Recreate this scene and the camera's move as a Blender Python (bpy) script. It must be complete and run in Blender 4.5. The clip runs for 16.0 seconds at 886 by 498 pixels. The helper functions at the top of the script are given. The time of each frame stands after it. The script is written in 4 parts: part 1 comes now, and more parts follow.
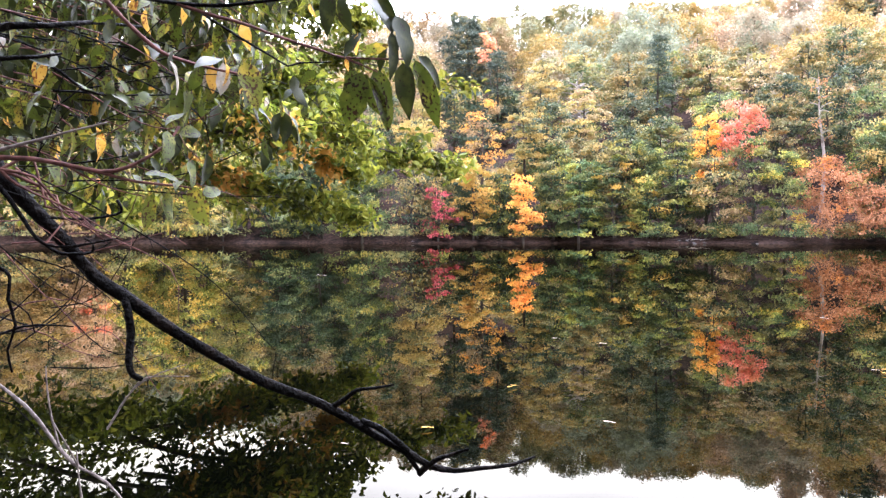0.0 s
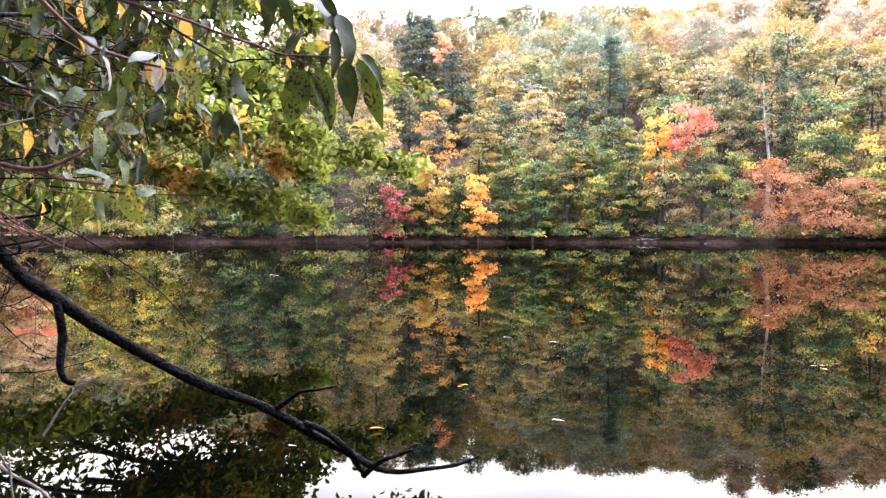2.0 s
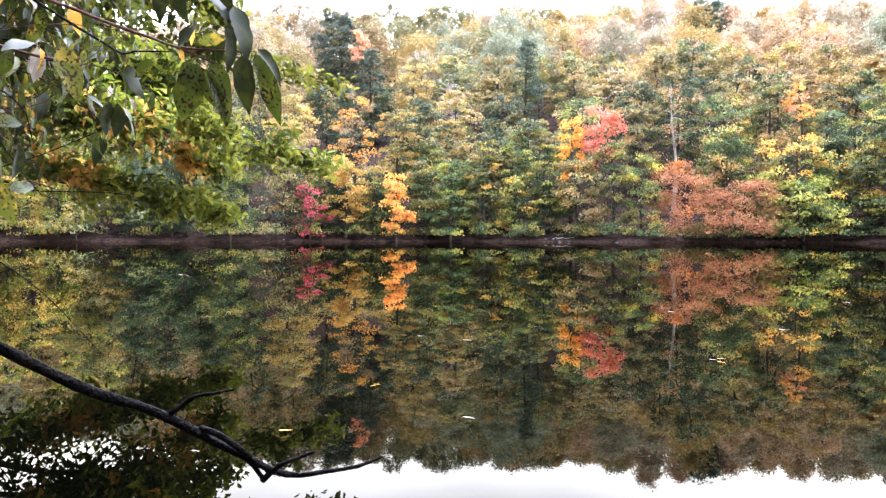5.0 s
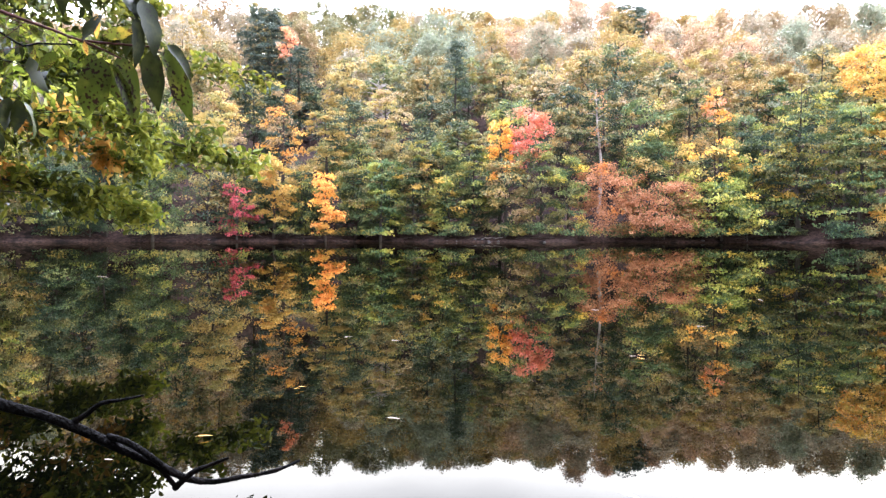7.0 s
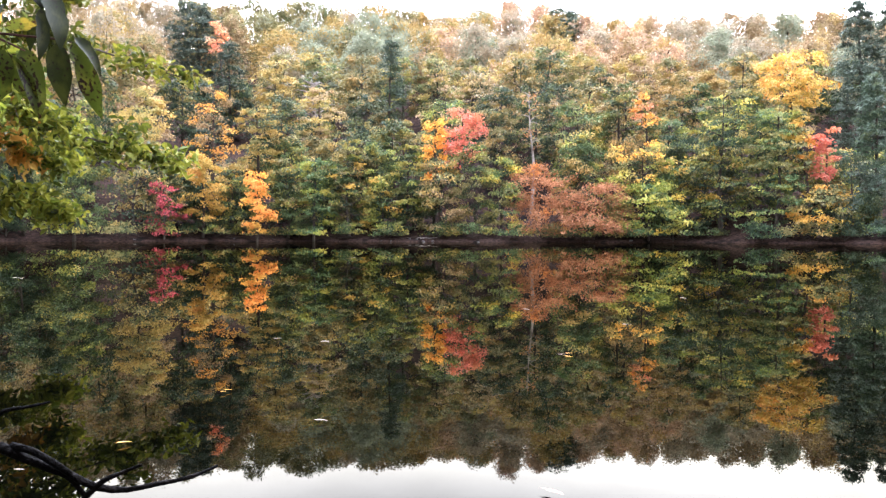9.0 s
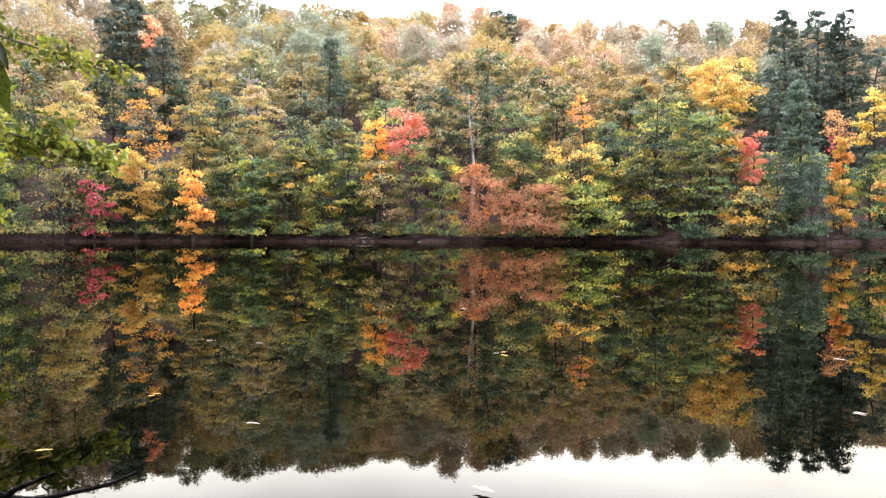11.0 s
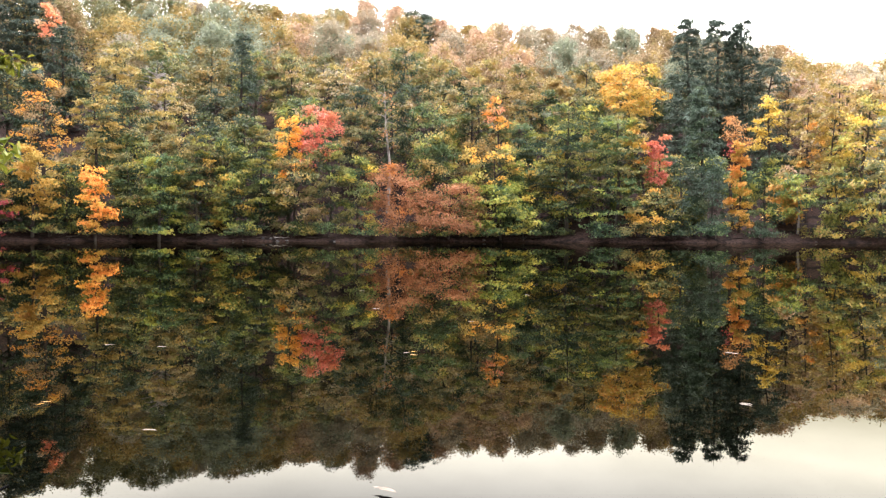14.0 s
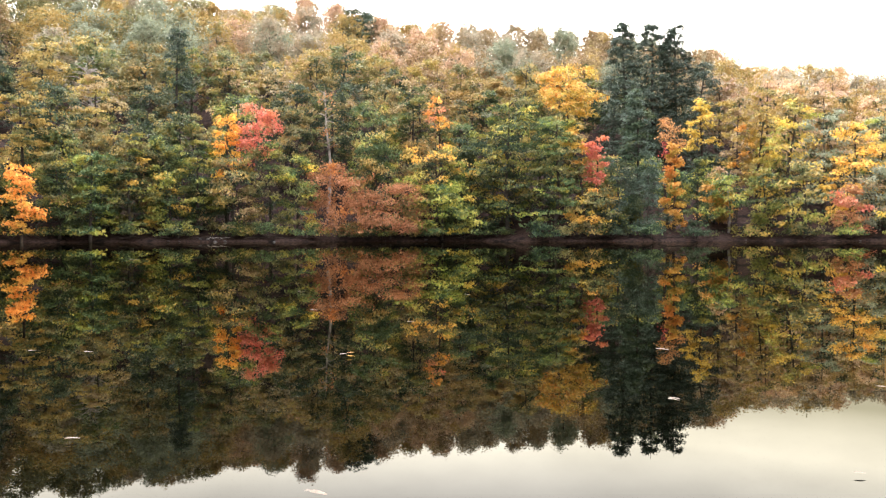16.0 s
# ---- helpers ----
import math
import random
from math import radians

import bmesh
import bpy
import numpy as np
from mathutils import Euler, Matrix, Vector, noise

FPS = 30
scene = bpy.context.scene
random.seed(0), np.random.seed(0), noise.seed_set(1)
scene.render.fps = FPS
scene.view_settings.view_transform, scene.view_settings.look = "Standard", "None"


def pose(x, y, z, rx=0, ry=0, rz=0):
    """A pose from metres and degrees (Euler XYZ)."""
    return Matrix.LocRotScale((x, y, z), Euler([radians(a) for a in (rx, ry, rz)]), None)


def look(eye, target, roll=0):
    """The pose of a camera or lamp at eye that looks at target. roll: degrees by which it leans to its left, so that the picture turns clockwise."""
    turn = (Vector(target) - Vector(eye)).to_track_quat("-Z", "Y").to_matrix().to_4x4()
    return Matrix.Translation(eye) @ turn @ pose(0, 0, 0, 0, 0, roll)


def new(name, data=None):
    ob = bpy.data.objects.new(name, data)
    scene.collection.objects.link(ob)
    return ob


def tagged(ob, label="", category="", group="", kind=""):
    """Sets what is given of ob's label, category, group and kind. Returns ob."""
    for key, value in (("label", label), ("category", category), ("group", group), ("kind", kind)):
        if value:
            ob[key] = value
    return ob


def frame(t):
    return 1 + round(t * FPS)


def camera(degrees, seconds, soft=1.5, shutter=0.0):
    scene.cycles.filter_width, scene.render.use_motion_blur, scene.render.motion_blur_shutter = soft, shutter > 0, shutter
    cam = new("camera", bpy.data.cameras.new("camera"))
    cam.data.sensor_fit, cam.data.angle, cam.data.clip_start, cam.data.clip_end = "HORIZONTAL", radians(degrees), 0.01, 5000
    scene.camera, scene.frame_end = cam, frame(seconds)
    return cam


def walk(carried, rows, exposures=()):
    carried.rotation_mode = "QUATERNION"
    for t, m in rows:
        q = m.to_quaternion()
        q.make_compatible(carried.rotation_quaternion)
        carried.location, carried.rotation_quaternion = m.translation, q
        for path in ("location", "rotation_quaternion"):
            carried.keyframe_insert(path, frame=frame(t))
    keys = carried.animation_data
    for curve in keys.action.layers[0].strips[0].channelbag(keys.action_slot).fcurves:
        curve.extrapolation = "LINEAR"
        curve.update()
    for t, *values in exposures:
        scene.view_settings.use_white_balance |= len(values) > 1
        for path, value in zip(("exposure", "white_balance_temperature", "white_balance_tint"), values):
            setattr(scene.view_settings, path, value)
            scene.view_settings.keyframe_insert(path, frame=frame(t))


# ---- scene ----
cam = camera(61.5, 16.0, soft=1.4)
EYE = 0.69
ROWS = [
    (0.0, 0.000, 0.000, 0.000, 0.00, -0.89, -0.00),
    (0.5, 0.005, 0.002, 0.000, -0.85, -0.90, 0.00),
    (1.0, 0.009, 0.003, 0.000, -1.75, -0.90, -0.03),
    (1.5, 0.014, 0.004, 0.000, -2.60, -0.91, -0.01),
    (2.0, 0.019, 0.005, 0.001, -3.46, -0.93, -0.04),
    (2.5, 0.023, 0.006, 0.001, -4.53, -0.93, -0.06),
    (3.0, 0.028, 0.007, 0.001, -5.34, -0.93, 0.00),
    (5.5, 0.053, 0.006, 0.002, -10.85, -1.00, -0.11),
    (6.0, 0.058, 0.005, 0.002, -12.03, -0.98, -0.08),
    (6.5, 0.064, 0.004, 0.003, -13.71, -1.00, -0.13),
    (7.0, 0.069, 0.003, 0.003, -15.07, -1.00, -0.09),
    (7.5, 0.074, 0.002, 0.003, -16.23, -1.00, -0.14),
    (8.0, 0.080, 0.000, 0.003, -17.80, -0.99, -0.17),
    (8.5, 0.085, -0.002, 0.004, -19.06, -1.00, -0.14),
    (9.0, 0.090, -0.004, 0.004, -20.10, -1.00, -0.16),
    (11.5, 0.119, -0.018, 0.005, -25.78, -0.99, -0.16),
    (12.0, 0.125, -0.021, 0.006, -26.88, -0.99, -0.16),
    (12.5, 0.130, -0.025, 0.006, -28.02, -1.01, -0.14),
    (13.0, 0.136, -0.028, 0.006, -29.04, -1.01, -0.17),
    (13.5, 0.142, -0.033, 0.007, -30.04, -1.01, -0.17),
    (14.0, 0.148, -0.037, 0.007, -31.08, -1.01, -0.17),
    (14.5, 0.154, -0.041, 0.007, -32.12, -1.02, -0.11),
    (15.0, 0.161, -0.046, 0.008, -33.05, -1.02, -0.07),
    (15.5, 0.167, -0.051, 0.008, -34.29, -1.01, -0.01),
    (16.0, 0.173, -0.056, 0.009, -35.54, -1.03, 0.05),
]
walk(cam, [(t, pose(x, y, EYE + z, 90 + pitch, roll, yaw)) for t, x, y, z, yaw, pitch, roll in ROWS],
     exposures=[(0.0, 1.55, 5550, 22), (6.0, 1.4, 5450, 20), (9.0, 1.15, 5600, 19), (12.5, 0.91, 5950, 17), (16.0, 0.66, 6200, 15)])

# ---- sky and sun: a bright overcast morning ----
world = bpy.data.worlds.new("overcast_sky")
world.use_nodes = True
scene.world = world
wn, wl = world.node_tree.nodes, world.node_tree.links
wn.clear()
SUN_ELEV, SUN_AZ = radians(70), radians(28)
sky = wn.new("ShaderNodeTexSky")
sky.sky_type, sky.sun_disc = "NISHITA", False
sky.sun_elevation, sky.sun_rotation = SUN_ELEV, SUN_AZ
sky.dust_density, sky.air_density = 6.0, 1.5
pale = wn.new("ShaderNodeHueSaturation")
pale.inputs["Saturation"].default_value = 0.3
wl.new(sky.outputs[0], pale.inputs["Color"])
way = wn.new("ShaderNodeTexCoord")
split = wn.new("ShaderNodeSeparateXYZ")
wl.new(way.outputs["Generated"], split.inputs[0])
ramp = wn.new("ShaderNodeValToRGB")
ramp.color_ramp.elements[0].position, ramp.color_ramp.elements[0].color = 0.0, (1.0, 0.93, 0.74, 1)
ramp.color_ramp.elements[1].position, ramp.color_ramp.elements[1].color = 1.0, (4.4, 4.6, 5.0, 1)
for place, shade in ((0.2, (1.6, 1.5, 1.1, 1)), (0.26, (5.8, 5.5, 4.8, 1)), (0.33, (5.9, 5.75, 5.7, 1)), (0.45, (3.3, 3.2, 2.9, 1)), (0.65, (3.3, 3.35, 3.3, 1))):
    stop = ramp.color_ramp.elements.new(place)
    stop.color = shade
wl.new(split.outputs["Z"], ramp.inputs[0])
stretch = wn.new("ShaderNodeMapping")
stretch.inputs["Scale"].default_value = (1.6, 1.6, 5.0)
wl.new(way.outputs["Generated"], stretch.inputs["Vector"])
cloud = wn.new("ShaderNodeTexNoise")
cloud.inputs["Scale"].default_value, cloud.inputs["Detail"].default_value = 2.2, 4.0
wl.new(stretch.outputs[0], cloud.inputs["Vector"])
depth = wn.new("ShaderNodeMapRange")
depth.inputs["From Min"].default_value, depth.inputs["From Max"].default_value = 0.35, 0.65
depth.inputs["To Min"].default_value, depth.inputs["To Max"].default_value = 8.6, 11.5
wl.new(cloud.outputs[0], depth.inputs["Value"])
# the cloud is thinner and brighter towards the hidden sun
toward_sun = wn.new("ShaderNodeVectorMath")
toward_sun.operation = "DOT_PRODUCT"
wl.new(way.outputs["Generated"], toward_sun.inputs[0])
toward_sun.inputs[1].default_value = (math.sin(SUN_AZ) * 0.707, math.cos(SUN_AZ) * 0.707, 0.707)
thin = wn.new("ShaderNodeMapRange")
thin.inputs["From Min"].default_value, thin.inputs["From Max"].default_value = -0.42, 0.9
thin.inputs["To Min"].default_value, thin.inputs["To Max"].default_value = 0.09, 1.14
wl.new(toward_sun.outputs["Value"], thin.inputs["Value"])
bright = wn.new("ShaderNodeMath")
bright.operation = "MULTIPLY"
wl.new(thin.outputs[0], bright.inputs[0])
wl.new(depth.outputs[0], bright.inputs[1])
overcast = wn.new("ShaderNodeVectorMath")
overcast.operation = "SCALE"
wl.new(ramp.outputs[0], overcast.inputs[0])
wl.new(bright.outputs[0], overcast.inputs["Scale"])
veil = wn.new("ShaderNodeMix")
veil.data_type = "RGBA"
veil.inputs[0].default_value = 0.86
wl.new(pale.outputs[0], veil.inputs[6])
wl.new(overcast.outputs[0], veil.inputs[7])
back = wn.new("ShaderNodeBackground")
back.inputs["Strength"].default_value = 0.115
wl.new(veil.outputs[2], back.inputs["Color"])
wl.new(back.outputs[0], wn.new("ShaderNodeOutputWorld").inputs[0])

sun = new("sun", bpy.data.lights.new("sun", "SUN"))
sun.data.energy, sun.data.angle, sun.data.color = 2.8, radians(20), (1.0, 0.95, 0.86)
sun.matrix_world = look((60 * math.sin(SUN_AZ), 60 * math.cos(SUN_AZ), 60 * math.tan(SUN_ELEV)), (0, 0, 0))


# ---- materials ----
def nodes_of(name):
    m = bpy.data.materials.new(name)
    m.use_nodes = True
    m.node_tree.nodes.clear()
    return m, m.node_tree.nodes, m.node_tree.links


def mixed(nd, lk, fac, a, b, mode="MIX"):
    """A colour mix; a, b and fac are sockets or values."""
    n = nd.new("ShaderNodeMix")
    n.data_type, n.blend_type = "RGBA", mode
    for i, v in ((0, fac), (6, a), (7, b)):
        if isinstance(v, bpy.types.NodeSocket):
            lk.new(v, n.inputs[i])
        else:
            n.inputs[i].default_value = v if i == 0 else (*v, 1)
    return n.outputs[2]


def noise_fac(nd, lk, scale, lo, hi, detail=4.0, coords="Object"):
    tc = nd.new("ShaderNodeTexCoord")
    nz = nd.new("ShaderNodeTexNoise")
    nz.inputs["Scale"].default_value, nz.inputs["Detail"].default_value = scale, detail
    lk.new(tc.outputs[coords], nz.inputs["Vector"])
    mr = nd.new("ShaderNodeMapRange")
    mr.inputs["From Min"].default_value, mr.inputs["From Max"].default_value = lo, hi
    lk.new(nz.outputs[0], mr.inputs["Value"])
    return mr.outputs[0]


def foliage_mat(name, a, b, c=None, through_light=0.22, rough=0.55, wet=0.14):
    """Leaves: colours a to b from leaf to leaf, with drifts of c over the crown; wet: specular level, raised on ridge
    leaves for a hazy sheen.
    """
    m, nd, lk = nodes_of(name)
    geo = nd.new("ShaderNodeNewGeometry")
    col = mixed(nd, lk, geo.outputs["Random Per Island"], a, b)
    if c:
        col = mixed(nd, lk, noise_fac(nd, lk, 0.45, 0.5, 0.62, 2.0), col, c)
    info = nd.new("ShaderNodeObjectInfo")
    hsv = nd.new("ShaderNodeHueSaturation")
    for sock, lo, hi in (("Hue", 0.49, 0.51), ("Value", 0.78, 1.25)):
        mr = nd.new("ShaderNodeMapRange")
        mr.inputs["To Min"].default_value, mr.inputs["To Max"].default_value = lo, hi
        lk.new(info.outputs["Random"], mr.inputs["Value"])
        lk.new(mr.outputs[0], hsv.inputs[sock])
    lk.new(col, hsv.inputs["Color"])
    bs = nd.new("ShaderNodeBsdfPrincipled")
    bs.inputs["Roughness"].default_value = rough
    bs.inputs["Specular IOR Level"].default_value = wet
    lk.new(hsv.outputs[0], bs.inputs["Base Color"])
    tl = nd.new("ShaderNodeBsdfTranslucent")
    lk.new(hsv.outputs[0], tl.inputs["Color"])
    mx = nd.new("ShaderNodeMixShader")
    mx.inputs[0].default_value = through_light
    lk.new(bs.outputs[0], mx.inputs[1])
    lk.new(tl.outputs[0], mx.inputs[2])
    lk.new(mx.outputs[0], nd.new("ShaderNodeOutputMaterial").inputs[0])
    return m


def spotted_leaf_mat(name, base, edge, spot, cover, rough=0.38, through_light=0.3):
    """A near leaf: midrib and veins in the relief, a yellowing margin and brown blight spots."""
    m, nd, lk = nodes_of(name)
    info = nd.new("ShaderNodeObjectInfo")
    tc = nd.new("ShaderNodeTexCoord")
    shift = nd.new("ShaderNodeVectorMath")
    shift.operation = "ADD"
    lk.new(tc.outputs["Object"], shift.inputs[0])
    lk.new(info.outputs["Random"], shift.inputs[1])
    n1 = nd.new("ShaderNodeTexNoise")
    n1.inputs["Scale"].default_value, n1.inputs["Detail"].default_value = 34.0, 3.0
    lk.new(shift.outputs[0], n1.inputs["Vector"])
    r1 = nd.new("ShaderNodeMapRange")
    r1.inputs["From Min"].default_value, r1.inputs["From Max"].default_value = 0.5, 0.66
    lk.new(n1.outputs[0], r1.inputs["Value"])
    col = mixed(nd, lk, r1.outputs[0], base, edge)
    vo = nd.new("ShaderNodeTexNoise")
    vo.inputs["Scale"].default_value, vo.inputs["Detail"].default_value = 190.0, 4.0
    lk.new(shift.outputs[0], vo.inputs["Vector"])
    r2 = nd.new("ShaderNodeMapRange")
    r2.inputs["From Min"].default_value, r2.inputs["From Max"].default_value = 0.96 - cover, 0.995 - cover
    # the spots run together in patches
    patch = nd.new("ShaderNodeTexNoise")
    patch.inputs["Scale"].default_value, patch.inputs["Detail"].default_value = 30.0, 2.0
    lk.new(shift.outputs[0], patch.inputs["Vector"])
    run = nd.new("ShaderNodeMath")
    run.operation = "MULTIPLY_ADD"
    run.inputs[1].default_value = 0.5
    lk.new(patch.outputs[0], run.inputs[0])
    lk.new(vo.outputs[0], run.inputs[2])
    lk.new(run.outputs[0], r2.inputs["Value"])
    col = mixed(nd, lk, r2.outputs[0], col, spot)
    bs = nd.new("ShaderNodeBsdfPrincipled")
    bs.inputs["Roughness"].default_value = rough
    bs.inputs["Specular IOR Level"].default_value = 0.18
    lk.new(col, bs.inputs["Base Color"])
    wave = nd.new("ShaderNodeTexWave")
    wave.bands_direction = "DIAGONAL"
    wave.inputs["Scale"].default_value, wave.inputs["Distortion"].default_value = 110.0, 2.0
    lk.new(tc.outputs["Object"], wave.inputs["Vector"])
    bump = nd.new("ShaderNodeBump")
    bump.inputs["Strength"].default_value, bump.inputs["Distance"].default_value = 0.04, 0.002
    lk.new(wave.outputs[0], bump.inputs["Height"])
    lk.new(bump.outputs[0], bs.inputs["Normal"])
    tl = nd.new("ShaderNodeBsdfTranslucent")
    lk.new(col, tl.inputs["Color"])
    mx = nd.new("ShaderNodeMixShader")
    mx.inputs[0].default_value = through_light
    lk.new(bs.outputs[0], mx.inputs[1])
    lk.new(tl.outputs[0], mx.inputs[2])
    lk.new(mx.outputs[0], nd.new("ShaderNodeOutputMaterial").inputs[0])
    return m


def rough_mat(name, a, b, scale, rough=0.85, bump=0.4, dist=0.02, c=None, stretch_z=1.0):
    """Bark, soil or stone: two colours by noise, blotches of c, relief."""
    m, nd, lk = nodes_of(name)
    tc = nd.new("ShaderNodeTexCoord")
    mp = nd.new("ShaderNodeMapping")
    mp.inputs["Scale"].default_value = (1, 1, stretch_z)
    lk.new(tc.outputs["Object"], mp.inputs["Vector"])
    n1 = nd.new("ShaderNodeTexNoise")
    n1.inputs["Scale"].default_value, n1.inputs["Detail"].default_value = scale, 8.0
    lk.new(mp.outputs[0], n1.inputs["Vector"])
    r1 = nd.new("ShaderNodeMapRange")
    r1.inputs["From Min"].default_value, r1.inputs["From Max"].default_value = 0.35, 0.65
    lk.new(n1.outputs[0], r1.inputs["Value"])
    col = mixed(nd, lk, r1.outputs[0], a, b)
    if c:
        n2 = nd.new("ShaderNodeTexNoise")
        n2.inputs["Scale"].default_value, n2.inputs["Detail"].default_value = scale * 0.22, 5.0
        lk.new(tc.outputs["Object"], n2.inputs["Vector"])
        r2 = nd.new("ShaderNodeMapRange")
        r2.inputs["From Min"].default_value, r2.inputs["From Max"].default_value = 0.52, 0.66
        lk.new(n2.outputs[0], r2.inputs["Value"])
        col = mixed(nd, lk, r2.outputs[0], col, c)
    bs = nd.new("ShaderNodeBsdfPrincipled")
    bs.inputs["Roughness"].default_value = rough
    bs.inputs["Specular IOR Level"].default_value = 0.025 if rough < 0.55 else 0.05
    lk.new(col, bs.inputs["Base Color"])
    bp = nd.new("ShaderNodeBump")
    bp.inputs["Strength"].default_value, bp.inputs["Distance"].default_value = bump, dist
    lk.new(n1.outputs[0], bp.inputs["Height"])
    lk.new(bp.outputs[0], bs.inputs["Normal"])
    lk.new(bs.outputs[0], nd.new("ShaderNodeOutputMaterial").inputs[0])
    return m


def water_mat():
    """Still dark lake water: a near mirror at low angles over brown-green depth."""
    m, nd, lk = nodes_of("lake_water")
    tc = nd.new("ShaderNodeTexCoord")
    mp = nd.new("ShaderNodeMapping")
    mp.inputs["Scale"].default_value = (0.35, 1.0, 1.0)
    lk.new(tc.outputs["Object"], mp.inputs["Vector"])
    nz = nd.new("ShaderNodeTexNoise")
    nz.inputs["Scale"].default_value, nz.inputs["Detail"].default_value = 1.2, 2.0
    lk.new(mp.outputs[0], nz.inputs["Vector"])
    bp = nd.new("ShaderNodeBump")
    bp.inputs["Strength"].default_value, bp.inputs["Distance"].default_value = 0.004, 0.01
    lk.new(nz.outputs[0], bp.inputs["Height"])
    fr = nd.new("ShaderNodeFresnel")
    fr.inputs["IOR"].default_value = 1.34
    mr = nd.new("ShaderNodeMapRange")
    mr.inputs["From Min"].default_value, mr.inputs["To Max"].default_value = 0.09, 0.83
    lk.new(fr.outputs[0], mr.inputs["Value"])
    gl = nd.new("ShaderNodeBsdfGlossy")
    gl.inputs["Color"].default_value, gl.inputs["Roughness"].default_value = (1.0, 0.97, 0.81, 1), 0.0
    lk.new(bp.outputs[0], gl.inputs["Normal"])
    df = nd.new("ShaderNodeBsdfDiffuse")
    df.inputs["Color"].default_value = (0.0003, 0.0004, 0.0002, 1)
    mx = nd.new("ShaderNodeMixShader")
    lk.new(mr.outputs[0], mx.inputs[0])
    lk.new(df.outputs[0], mx.inputs[1])
    lk.new(gl.outputs[0], mx.inputs[2])
    lk.new(mx.outputs[0], nd.new("ShaderNodeOutputMaterial").inputs[0])
    return m


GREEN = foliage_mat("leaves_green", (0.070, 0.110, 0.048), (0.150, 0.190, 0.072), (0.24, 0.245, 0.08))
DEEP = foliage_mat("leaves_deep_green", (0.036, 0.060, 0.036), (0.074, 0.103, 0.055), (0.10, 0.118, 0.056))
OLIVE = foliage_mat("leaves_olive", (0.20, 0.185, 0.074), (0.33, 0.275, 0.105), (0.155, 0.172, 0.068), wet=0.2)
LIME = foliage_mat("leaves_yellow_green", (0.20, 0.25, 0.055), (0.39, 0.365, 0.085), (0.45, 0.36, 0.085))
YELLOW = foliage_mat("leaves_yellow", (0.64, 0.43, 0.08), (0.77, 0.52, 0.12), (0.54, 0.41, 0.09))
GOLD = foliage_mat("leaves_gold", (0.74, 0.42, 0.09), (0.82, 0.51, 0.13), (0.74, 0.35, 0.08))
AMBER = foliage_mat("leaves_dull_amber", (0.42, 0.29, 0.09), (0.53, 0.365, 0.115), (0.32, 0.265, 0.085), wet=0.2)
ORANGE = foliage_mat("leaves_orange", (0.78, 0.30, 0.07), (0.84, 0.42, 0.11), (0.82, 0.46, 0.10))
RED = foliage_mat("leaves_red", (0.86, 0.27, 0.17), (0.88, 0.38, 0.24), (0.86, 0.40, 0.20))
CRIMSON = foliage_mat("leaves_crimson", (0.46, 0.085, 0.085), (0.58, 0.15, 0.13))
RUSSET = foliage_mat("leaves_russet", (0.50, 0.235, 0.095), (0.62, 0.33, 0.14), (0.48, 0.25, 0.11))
# light tan, peach and sage: leaf tones paled to paint haze on the ridge
HAZED_TAN = foliage_mat("leaves_hazed_tan", (0.38, 0.31, 0.20), (0.48, 0.39, 0.26), (0.34, 0.31, 0.21), through_light=0.36, wet=0.3)
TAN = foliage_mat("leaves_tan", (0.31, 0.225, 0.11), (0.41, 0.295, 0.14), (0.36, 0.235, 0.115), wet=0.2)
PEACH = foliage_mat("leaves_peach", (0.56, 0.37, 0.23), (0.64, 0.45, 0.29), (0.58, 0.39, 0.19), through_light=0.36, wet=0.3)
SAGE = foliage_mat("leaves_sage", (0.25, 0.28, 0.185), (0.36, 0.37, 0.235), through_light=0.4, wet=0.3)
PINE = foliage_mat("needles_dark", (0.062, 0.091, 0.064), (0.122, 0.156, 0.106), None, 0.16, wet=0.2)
BARK = rough_mat("bark_grey_brown", (0.05, 0.040, 0.033), (0.11, 0.092, 0.078), 6.0, 0.9, 0.6, 0.03, None, 0.25)
PALE_BARK = rough_mat("bark_pale", (0.30, 0.26, 0.23), (0.46, 0.41, 0.37), 5.0, 0.8, 0.3, 0.02, (0.2, 0.17, 0.15), 0.4)
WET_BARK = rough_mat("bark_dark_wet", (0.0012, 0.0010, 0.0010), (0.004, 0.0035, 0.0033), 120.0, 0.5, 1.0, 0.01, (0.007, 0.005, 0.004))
TWIG_RED = rough_mat("twig_reddish", (0.05, 0.024, 0.020), (0.12, 0.055, 0.045), 80.0, 0.6, 0.4, 0.002)
TWIG_GREY = rough_mat("twig_weathered", (0.07, 0.055, 0.05), (0.16, 0.135, 0.12), 70.0, 0.8, 0.5, 0.002)
SOIL = rough_mat("leaf_litter", (0.022, 0.0145, 0.0125), (0.068, 0.042, 0.033), 3.5, 0.95, 0.8, 0.08, (0.013, 0.010, 0.009))
ROTTEN = rough_mat("rotten_wood", (0.03, 0.022, 0.018), (0.075, 0.055, 0.045), 9.0, 0.9, 0.6, 0.03)
STONE = rough_mat("lichen_stone", (0.07, 0.066, 0.064), (0.17, 0.16, 0.155), 5.0, 0.9, 0.6, 0.04)
WATER = water_mat()
L_GREEN = spotted_leaf_mat("leaf_green_spotted", (0.042, 0.055, 0.006), (0.112, 0.115, 0.012), (0.013, 0.005, 0.003), 0.15, 0.42, 0.32)
L_DARK = spotted_leaf_mat("leaf_dark_green", (0.016, 0.021, 0.004), (0.040, 0.046, 0.008), (0.013, 0.008, 0.005), 0.08, 0.45, 0.18)
